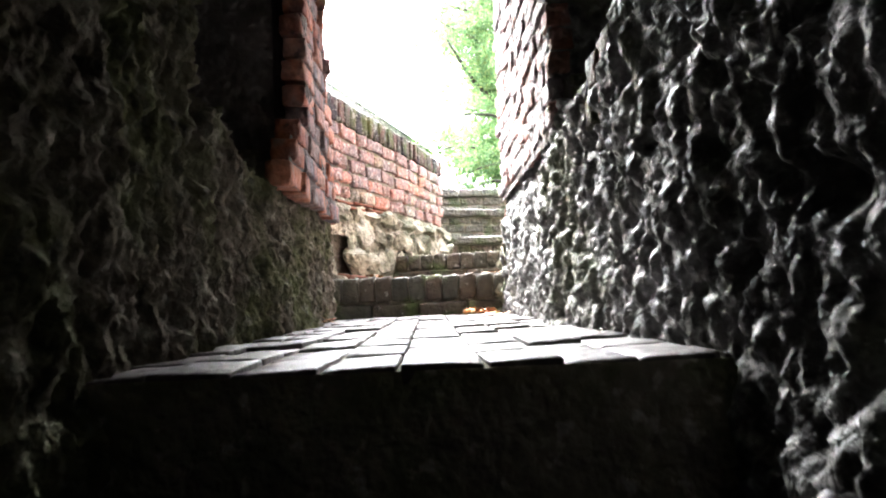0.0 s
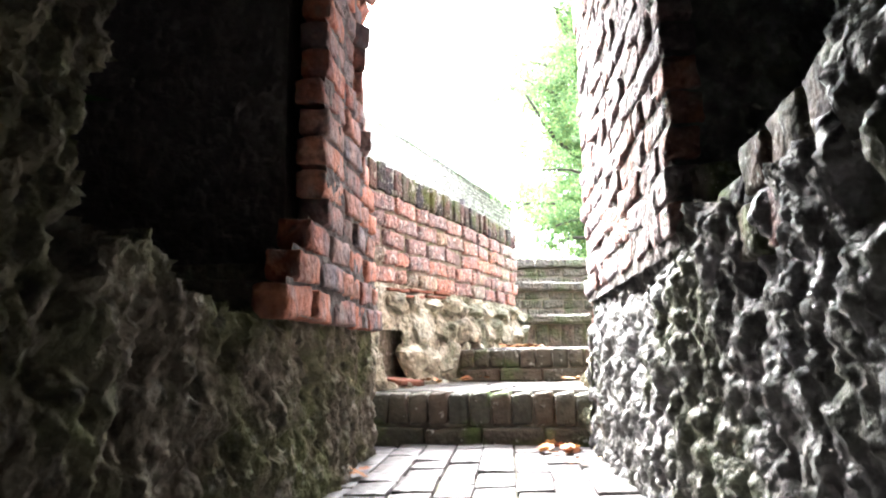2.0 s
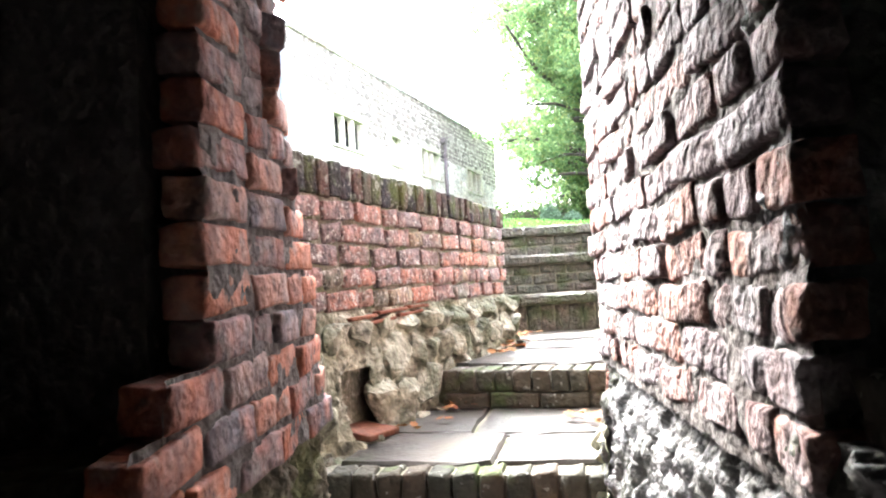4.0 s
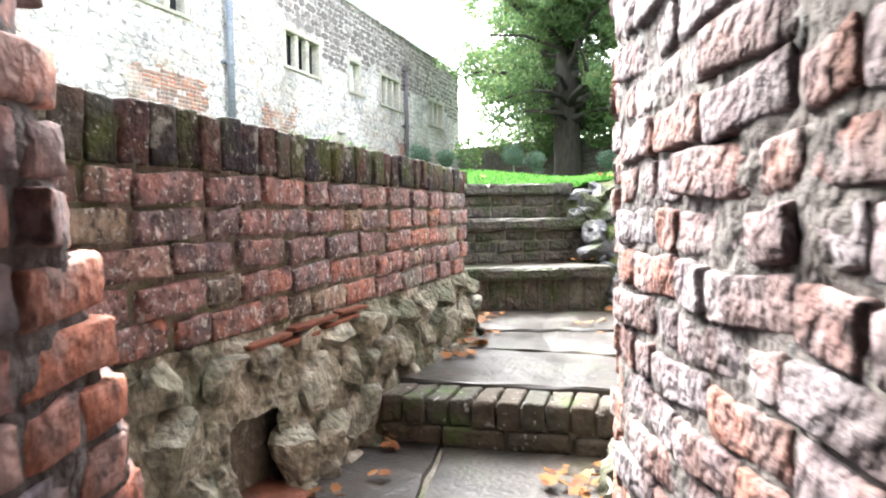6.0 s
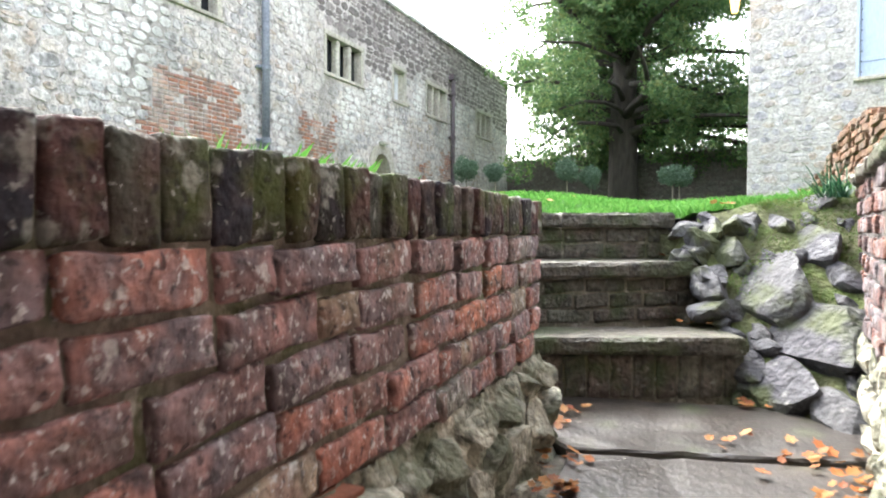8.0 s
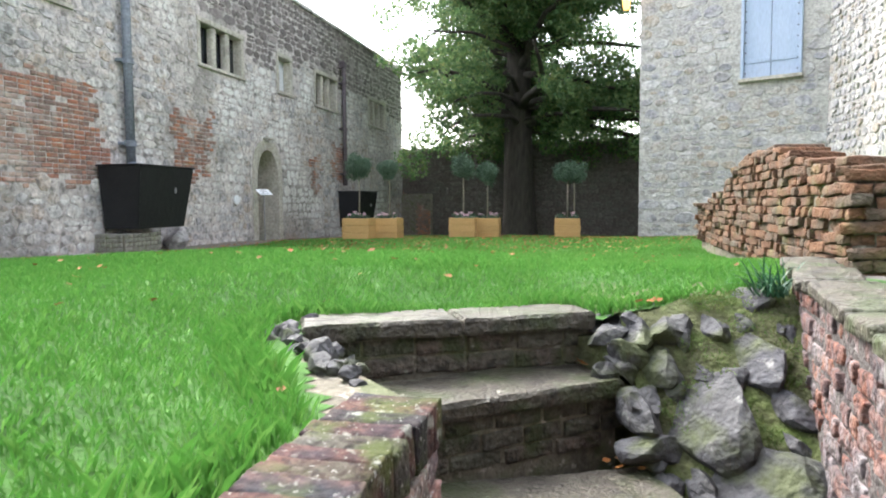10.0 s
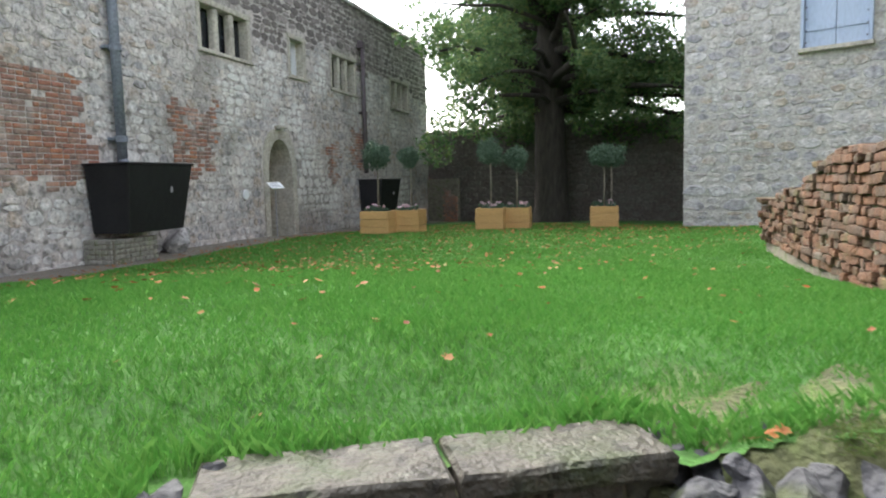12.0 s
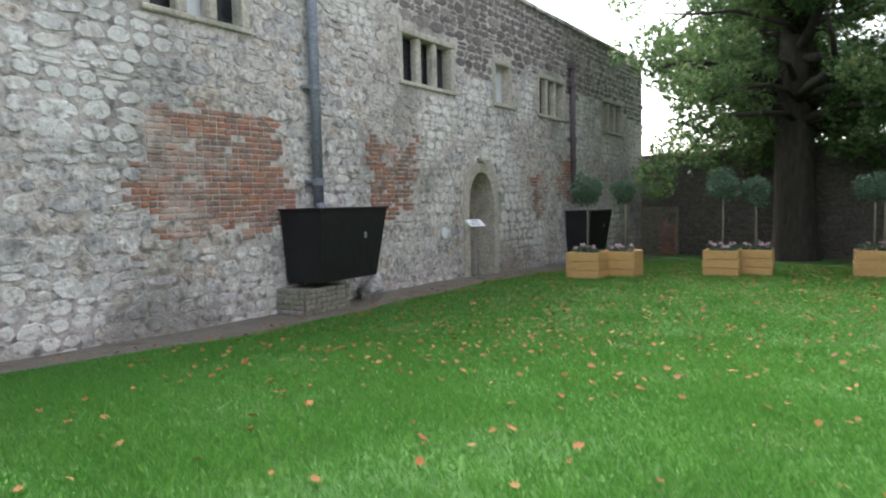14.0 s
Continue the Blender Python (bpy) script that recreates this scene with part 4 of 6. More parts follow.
def build_left_wall():
    rng = random.Random(21)
    front = [(0.34, 2.45), (0.056, 3.358), (-0.09, 3.78), (-0.296, 4.385), (-0.606, 5.193)]
    ret = [(-0.606, 5.193), (-0.80, 5.36), (-1.25, 5.55), (-1.72, 5.68)]
    at, total = polyline_at(front)
    at2, total2 = polyline_at(ret, flip=False)
    # the body, a strip 0.23 m thick
    bm = bmesh.new()
    us = np.linspace(0, total, 24)
    rows = []
    for u in us:
        p, _ = at(float(u), 0, -0.012)
        q, _ = at(float(u), 0, -0.23)
        rows.append([bm.verts.new((p.x, p.y, 0.2)), bm.verts.new((p.x, p.y, CAP - 0.012)), bm.verts.new((q.x, q.y, CAP - 0.012)), bm.verts.new((q.x, q.y, 0.2))])
    for r, s in zip(rows, rows[1:]):
        for i in range(3):
            bm.faces.new((r[i], s[i], s[i + 1], r[i + 1]))
    bm.faces.new(rows[-1])
    bm.faces.new(rows[0][::-1])
    bmesh.ops.recalc_face_normals(bm, faces=bm.faces)
    w = part("wall_stair_left", bm, M_MORTAR)
    tagged(w, "low retaining wall of old red bricks on a rubble plinth", "wall", kind="structure")
    lay_bricks("left", at, 0.25, total, CAPB - 5 * COURSE, CAPB - 0.01, COURSE, w, rng, lambda u, v: True, M_BRICK, lens=(0.228, 0.118), proud=0.011, vary=0.006, bev=0.006, jit=0.009, mixed=0.6, joint=0.013)
    mortar_bed(at, 0.2, total, CAPB - 5 * COURSE - 0.02, CAPB + 0.005, -0.004, 0.006, w, M_MORTAR, seed=3.0)
    # bricks on edge as a coping
    caps = brick_set("cap", M_CAP, [0.075, 0.071], 0.235, CAP - CAPB - 0.004, 0.007, 0.006)
    u = 0.1
    while u < total + 0.02:
        l = rng.choice((0.079, 0.076, 0.081))
        tall = 1 + 0.30 * (1 - min(1.0, u / total))      # the coping stands taller towards the passage
        pos, rz = at(min(u + l / 2, total), CAPB + (CAP - CAPB) / 2 * tall + rng.uniform(-0.002, 0.002), -0.235 / 2 + 0.012 + rng.uniform(-0.007, 0.007))
        if u > total - 0.0:
            break
        ob = obj("coping_brick", caps[rng.randrange(2)][rng.randrange(4)], None, w)
        ob.location, ob.rotation_euler = pos, (rng.uniform(-0.015, 0.015), rng.uniform(-0.025, 0.025), rz + rng.uniform(-0.03, 0.03))
        ob.scale = (rng.uniform(0.97, 1.04), 1, tall * rng.uniform(0.995, 1.005))
        u += l
    mortar_bed(at, 0.1, total, CAPB - 0.005, CAP - 0.012, -0.002, 0.005, w, M_MORTAR, seed=23.0)
    # clay tiles slipped in under the bricks
    for k, (u, z, l, t) in enumerate([(1.02, 0.905, 0.2, 0.03), (1.26, 0.918, 0.24, 0.02), (1.50, 0.925, 0.18, 0.02), (1.16, 0.885, 0.24, 0.04), (1.42, 0.90, 0.22, 0.03)]):
        pos, rz = at(u, z, 0.002)
        ob = obj("clay_tile", chamfered(l, 0.09, 0.013, 0.003, 0.002, 300 + k, M_TILE, "clay_tile"), None, w)
        ob.location, ob.rotation_euler = pos, (0, -t, rz)
    # rubble plinth, with a square drain hole
    srng = random.Random(5)
    v = 0.36
    while v < 0.9:
        h = srng.uniform(0.11, 0.17)
        u = 0.3 + srng.uniform(0, 0.1)
        while u < total + 0.02:
            wd = srng.uniform(0.11, 0.25)
            c = u + wd / 2
            if not (0.80 < c < 1.07 and 0.48 < v + h / 2 < 0.75) and v + h / 2 < 0.93:
                lean = 0.075 * (0.95 - v) / 0.5
                pos, rz = at(min(c, total), v + h / 2, lean)
                pl = Plane((0, 0), (math.cos(rz), math.sin(rz)))
                ob = wall_rock(srng, pl, wd * 1.25, min(h, 0.94 - v) * 1.3, srng.uniform(0.05, 0.085), M_PLINTH)
                ob.parent, ob.location = w, pos
            u += wd
        v += h * 0.92
    # packing between the plinth stones
    mortar_bed(at, 0.2, total, 0.25, 0.935, lambda u, v: 0.010 + 0.10 * (0.93 - v) / 0.6, 0.022, w, M_PLINTH, lambda u, v: not (0.83 < u < 1.04 and 0.50 < v < 0.72), seed=7.0)
    tile, rz = at(0.95, 0.50, 0.07)
    ob = obj("clay_tile", chamfered(0.2, 0.16, 0.025, 0.006, 0.003, 340, M_TILE, "clay_tile"), None, w)
    ob.location, ob.rotation_euler = tile, (0.12, 0.03, rz)
    # the return that the upper steps run against
    back = [(-0.62, 5.2), (-0.86, 5.33), (-1.3, 5.53), (-1.70, 5.76), (-1.95, 5.9), (-1.98, 5.5), (-1.38, 5.12), (-0.92, 4.92)]
    r = prism("wall_stair_return", back, 0.3, 1.415, M_MORTAR, "rubble return wall beside the upper steps", "wall")
    srng = random.Random(9)
    for k in range(44):
        u = srng.uniform(0.0, 1)
        x, y = lerp2((-1.02, 5.36), (-1.84, 5.78), u)
        ob = rock(srng, (x + srng.uniform(-0.06, 0.06), y + srng.uniform(-0.05, 0.05), 1.415 + srng.uniform(-0.01, 0.03)), srng.uniform(0.035, 0.075), M_ROCK, "stone")
        ob.parent = r


def rock(rng, c, r, mat, name="rock", sq=(1.0, 0.8, 0.7), flat=0.0):
    """An angular weathered rock."""
    bm = bmesh.new()
    bmesh.ops.create_icosphere(bm, subdivisions=3, radius=1.0)
    cuts = [Vector((rng.gauss(0, 1), rng.gauss(0, 1), rng.gauss(0, 1))).normalized() for _ in range(11)]
    sd, cut = rng.uniform(0, 99), rng.uniform(0.46, 0.6)
    for v in bm.verts:
        p = v.co.copy()
        for q in cuts:
            d = p.dot(q)
            if d > cut:
                p -= q * (d - cut)
        p *= 1 + 0.10 * noise.noise(p * 2.2 + Vector((sd, 0, 0))) + 0.05 * noise.noise(p * 6 + Vector((sd, 0, 0)))
        v.co = Vector((p.x * sq[0], p.y * sq[1], p.z * sq[2])) * r
    bmesh.ops.rotate(bm, verts=bm.verts, matrix=Euler((rng.uniform(-0.4, 0.4), rng.uniform(-0.4, 0.4), rng.uniform(0, 6.3))).to_matrix())
    ob = part(name, bm, mat)
    ob.location = c
    return ob


def wall_rock(rng, pl, w, h, d, mat):
    """A broken stone bedded in a wall's face."""
    ob = rock(rng, (0, 0, 0), 1.0, mat, "stone", (1, 1, 1), 0.8)
    for v in ob.data.vertices:
        x, y, z = v.co
        p = pl.d * (x * w / 2) + Vector((0, 0, z * h / 2)) + pl.nrm * (y * d)
        v.co = p
    return ob


def build_right_wall():
    rng = random.Random(31)
    pts = [(0.72, 4.45), (0.52, 5.05), (0.30, 5.9), (0.02, 7.0), (-0.14, 7.75)]
    at, total = polyline_at(pts, flip=True)
    top = 1.60
    bm = bmesh.new()
    rows = []
    for u in np.linspace(0, total, 20):
        p, _ = at(float(u), 0, 0.0)
        q, _ = at(float(u), 0, -0.55)
        rows.append([bm.verts.new((p.x, p.y, 0.3)), bm.verts.new((p.x, p.y, top - 0.03)), bm.verts.new((q.x, q.y, top - 0.03)), bm.verts.new((q.x, q.y, 0.3))])
    for r, s in zip(rows, rows[1:]):
        for i in range(3):
            bm.faces.new((r[i], s[i], s[i + 1], r[i + 1]))
    bm.faces.new(rows[-1])
    bmesh.ops.recalc_face_normals(bm, faces=bm.faces)
    w = part("wall_stair_right", bm, M_JMORTAR)
    tagged(w, "ruined stair wall of eroded pale brick and stone", "wall", kind="structure")

    def free(u, v):
        p, _ = at(u, v, 0)
        t = 1.62 if p.y > 5.4 else 1.62 + 1.0 * smooth01(5.4, 4.5, p.y)
        return v < t
    lay_bricks("ruin", at, 0.0, total, 0.88, 2.5, 0.078, w, rng, free, M_RUIN, lens=(0.21, 0.115), proud=0.014, vary=0.012, bev=0.007, jit=0.007, mixed=0.5, tilt=0.03, joint=0.016)
    mortar_bed(at, 0.0, total, 0.6, 1.60, 0.004, 0.008, w, M_JMORTAR, seed=12.0)
    srng = random.Random(14)
    v = 0.62
    while v < 0.9:
        h = srng.uniform(0.1, 0.15)
        u = 0.0
        while u < total:
            wd = srng.uniform(0.10, 0.2)
            pos, rz = at(min(u + wd / 2, total), v + h / 2, 0.015)
            pl = Plane((0, 0), (math.cos(rz), math.sin(rz)))
            ob = wall_rock(srng, pl, wd * 1.15, h * 1.15, srng.uniform(0.04, 0.06), M_PLINTH)
            ob.parent, ob.location = w, pos
            u += wd
        v += h
    # flat coping stones and the broken upper courses set back on them
    u = 0.95
    while u < total:
        l = srng.uniform(0.22, 0.42)
        pos, rz = at(min(u + l / 2, total), top + 0.015, -0.09)
        ob = obj("coping_stone", chamfered(l - 0.02, 0.26, 0.055, 0.014, 0.01, srng.randrange(999), M_STEPSLAB, "coping_stone"), None, w)
        ob.location, ob.rotation_euler = pos, (srng.uniform(-0.03, 0.03), srng.uniform(-0.03, 0.03), rz)
        u += l


M_RUBBLEBRICK = surf("ruin_wall_brick", [(0.106, 0.060, 0.039), (0.162, 0.083, 0.049), (0.115, 0.085, 0.064), (0.187, 0.093, 0.053), (0.102, 0.072, 0.047), (0.204, 0.178, 0.149)], 5, 0.92, 1.0, 45, "object", 0.7, [((0.13, 0.13, 0.05), 4.0, 0.55, 0.7, 0.6), ((0.10, 0.08, 0.07), 8.0, 0.58, 0.72, 0.6)])


def build_ruin_wall():
    """The stepped ruin on the lawn: a broken end towards the steps, falling in steps towards the tower."""
    rng = random.Random(41)
    pts = [(1.3, 8.12), (0.12, 8.30), (-0.50, 9.87), (-2.02, 13.8), (-1.62, 13.95)]
    at, total = polyline_at(pts, flip=True)
    first = math.dist(pts[0], pts[1])
    base = 1.40

    def top(u):
        t = u - first
        if t < 0:
            return 2.14
        for far, z in ((0.7, 2.17), (1.2, 2.24), (1.7, 2.31), (3.2, 2.37), (3.65, 2.28), (4.1, 2.14), (4.7, 2.06)):
            if t < far:
                return z
        return 1.96 if t < 5.4 else 1.90
    bm = bmesh.new()
    rows = []
    n = int(total / 0.12) + 1
    for i in range(n + 1):
        u = total * i / n
        p, _ = at(u, 0, 0.0)
        q, _ = at(u, 0, -0.38)
        t = top(u) - 0.05
        rows.append([bm.verts.new((p.x, p.y, base - 0.3)), bm.verts.new((p.x, p.y, t)), bm.verts.new((q.x, q.y, t)), bm.verts.new((q.x, q.y, base - 0.3))])
    for r, q in zip(rows, rows[1:]):
        for i in range(3):
            bm.faces.new((r[i], q[i], q[i + 1], r[i + 1]))
    bm.faces.new(rows[0][::-1])
    bm.faces.new(rows[-1])
    bmesh.ops.recalc_face_normals(bm, faces=bm.faces)
    w = part("wall_ruin", bm, M_MORTAR)
    tagged(w, "stepped ruined wall of crumbling mossy brick on the lawn", "wall", kind="structure")

    def free(u, v):
        p, _ = at(u, v, 0)
        return v < top(u + 0.10 * math.sin(v * 31)) - 0.02 and v > ground_z(p.x, p.y) - 0.08
    lay_bricks("ruinwall", at, 0.0, total, base, 2.5, 0.072, w, rng, free, M_RUBBLEBRICK, lens=(0.24, 0.13), proud=0.030, vary=0.026, bev=0.005, jit=0.013, mixed=0.55, tilt=0.04, joint=0.009)
    # broken top courses lying across the wall
    u = 0.05
    while u < total:
        p, rz = at(u, 0, -0.17)
        l = rng.uniform(0.16, 0.3)
        ob = obj("brick", chamfered(l, 0.38, 0.055, 0.010, 0.010, rng.randrange(999), M_RUBBLEBRICK, "brick"), None, w)
        ob.location, ob.rotation_euler = (p.x, p.y, top(u) - 0.02 + rng.uniform(-0.015, 0.02)), (rng.uniform(-0.08, 0.08), rng.uniform(-0.08, 0.08), rz)
        u += l


def build_rockery():
    rng = random.Random(51)
    bot = [(-0.24, 6.16, 0.60), (0.30, 5.86, 0.60)]
    topl = [(-0.76, 6.86, 1.46), (0.0, 7.55, 1.60)]
    bm = bmesh.new()
    g = []
    for i in range(9):
        a = Vector(bot[0]).lerp(Vector(bot[1]), i / 8)
        b = Vector(topl[0]).lerp(Vector(topl[1]), i / 8)
        row = []
        for j in range(12):
            p = a.lerp(b, j / 8)
            p.z = min(a.z + (b.z - a.z) * j / 8 * 1.2, b.z + 0.03)
            p += Vector((0, 0, -0.05 + 0.05 * noise.noise((i * 0.7, j * 0.7, 2.0))))
            row.append(bm.verts.new(p))
        g.append(row)
    for i in range(8):
        for j in range(11):
            bm.faces.new((g[i][j], g[i + 1][j], g[i + 1][j + 1], g[i][j + 1]))
    bmesh.ops.recalc_face_normals(bm, faces=bm.faces)
    bank = part("bank", bm, M_RUBBLESOIL, None, "", True)
    tagged(bank, "mossy earth bank between the steps and the ruined wall", "bank", kind="structure")

    core = [(-0.98, 6.76), (-0.80, 6.70), (-0.66, 6.62), (-0.52, 6.86), (-0.75, 7.0)]
    prism("bank_core", core, 0.5, 1.34, M_RUBBLESOIL, "packed earth behind the rocks at the end of the top step", "bank")
    for x, y, z, r in ((-0.72, 6.70, 1.36, 0.10), (-0.60, 6.64, 1.30, 0.11), (-0.64, 6.80, 1.40, 0.08), (-0.48, 6.80, 1.37, 0.11), (-0.70, 6.58, 1.20, 0.09), (-0.84, 6.83, 1.37, 0.11), (-0.93, 6.92, 1.39, 0.10), (-0.43, 6.44, 0.98, 0.15), (-0.52, 6.54, 1.12, 0.12), (-0.36, 6.36, 0.86, 0.13)):
        tagged(rock(rng, (x, y, z), r, M_ROCK, "rock", (1.1, 0.9, 0.8)), "grey weathered rock set in the mossy bank", "rock", "rocks in the bank")

    def on(i, j, up=0.0):
        a = Vector(bot[0]).lerp(Vector(bot[1]), i)
        b = Vector(topl[0]).lerp(Vector(topl[1]), i)
        p = a.lerp(b, j)
        p.z = min(a.z + (b.z - a.z) * j * 1.2, b.z + 0.03) - 0.05
        return p + Vector((0, 0, up))
    e1 = (Vector(bot[1]) - Vector(bot[0])).normalized()
    up = ((Vector(topl[0]) + Vector(topl[1])) - (Vector(bot[0]) + Vector(bot[1]))).normalized()
    out = e1.cross(up).normalized()
    if out.z < 0:
        out = -out

    def bank_rock(c, w, h, d, turn):
        """A flat-faced rock lying in the bank's slope."""
        ob = rock(rng, c, 1.0, M_ROCK, "rock", (1, 1, 1))
        a = e1 * math.cos(turn) + up * math.sin(turn)
        b = up * math.cos(turn) - e1 * math.sin(turn)
        for v in ob.data.vertices:
            x, y, z = v.co
            v.co = a * (x * w / 1.15) + b * (y * h / 1.15) + out * (min(z, 0.40) * d / 0.62)
        tagged(ob, "grey weathered rock set in the mossy bank", "rock", "rocks in the bank")
    flat = [(0.38, 0.46, 0.41, 0.27, 0.5), (0.68, 0.31, 0.34, 0.33, -0.5), (0.08, 0.19, 0.17, 0.15, 0.4), (0.34, 0.13, 0.26, 0.23, 0.2), (0.78, 0.10, 0.24, 0.22, 0), (-0.03, 0.54, 0.18, 0.13, 0), (0.15, 0.65, 0.20, 0.14, 0.2), (0.80, 0.52, 0.14, 0.11, 0),
            (0.66, 0.66, 0.24, 0.19, 0.2), (0.44, 0.80, 0.20, 0.17, 0), (0.25, 0.82, 0.23, 0.20, 0.3), (0.06, 0.84, 0.21, 0.22, 0), (0.22, 0.98, 0.2, 0.13, 0), (0.42, 0.98, 0.17, 0.11, 0), (0.64, 0.88, 0.22, 0.14, 0.2), (-0.03, 0.70, 0.14, 0.13, 0)]
    for i, j, w, h, t in flat:
        high = smooth01(0.6, 0.85, j)
        bank_rock(on(i, j, 0.01 - 0.07 * high), w * 1.16 * (1 - 0.12 * high), h * 1.16 * (1 - 0.2 * high), 0.075 if w < 0.3 else 0.10, t)
    for k in range(70):
        i, j = rng.uniform(-0.05, 1), rng.uniform(0, 1.0)
        if all(math.hypot((i - q[0]) * 0.75, (j - q[1]) * 1.3) > 0.42 * (q[2] + q[3]) / 2 + 0.02 for q in flat):
            bank_rock(on(i, j, -0.05 * smooth01(0.6, 0.85, j)), rng.uniform(0.07, 0.15), rng.uniform(0.06, 0.11), 0.05, rng.uniform(-0.6, 0.6))
    g = np.random.default_rng(77)
    cs = [tuple(on(rng.uniform(0.1, 0.9), rng.uniform(0.45, 1.0), -0.01)) for _ in range(40)]
    ob = obj("bank_moss", leaf_cloud("bank_moss", cs, [0.10] * 40, 5200, 0.026, M_BANKGRASS, g, 0.18, 0.35))
    tagged(ob, "moss and thin grass tufts among the rocks", "moss", kind="stuff")
    # rubble on the other side of the top slab
    for k in range(8):
        x, y = -1.82 + rng.uniform(-0.12, 0.12), 5.78 + rng.uniform(-0.25, 0.3)
        ob = rock(rng, (x, y, 1.42 + rng.uniform(-0.02, 0.02)), rng.uniform(0.035, 0.065), M_ROCK, "rock", (1.1, 0.9, 0.7))
        tagged(ob, "small pale rubble stone beside the top step", "rock", "rubble beside the top step")
    # dark strap-leaved plant against the wall
    bm = bmesh.new()
    for k in range(70):
        a = rng.uniform(0, 6.283)
        l, lean = rng.uniform(0.14, 0.30), rng.uniform(0.4, 1.1)
        base = Vector((-0.13, 7.12, 1.53)) + Vector((rng.uniform(-0.07, 0.07), rng.uniform(-0.07, 0.07), 0))
        d = Vector((math.cos(a), math.sin(a), 0))
        side = Vector((-d.y, d.x, 0)) * 0.006
        pv = None
        for q in range(5):
            t = q / 4
            p = base + d * (l * lean * t) + Vector((0, 0, l * (t - 0.75 * lean * t * t)))
            w = side * (1 - t * 0.85)
            cur = (bm.verts.new(p - w), bm.verts.new(p + w))
            if pv:
                bm.faces.new((pv[0], pv[1], cur[1], cur[0]))
            pv = cur
    tagged(part("strap_leaf_plant", bm, M_YUCCA), "clump of dark green strap leaves beside the ruined wall", "plant")

# ---- the old stone building ----
WINS = [(-2.95, -1.55, 4.95, 5.75, 3), (1.9, 3.52, 4.75, 5.56, 3), (5.25, 5.95, 4.73, 5.56, 1), (7.47, 9.0, 4.70, 5.58, 3), (11.9, 13.6, 4.63, 5.48, 3)]
DOOR = (3.98, 5.12, 0.95, 3.23)
PATCHES = [(-3.2, -0.95, 2.30, 3.85), (0.8, 2.2, 2.45, 3.65), (7.0, 7.7, 2.3, 3.2), (8.5, 9.7, 2.6, 3.75)]
U0, U1, ROOF = -9.0, 15.8, 7.12


def in_patch(u, v):
    """Where brick shows in the stone face; the edges wander."""
    j = 0.30 * noise.noise((u * 1.7, v * 1.7, 8.0)) + 0.14 * noise.noise((u * 6, v * 6, 3.0))
    return any(a + j < u < b + j and c + j * 0.7 < v < d + j * 0.7 for a, b, c, d in PATCHES)


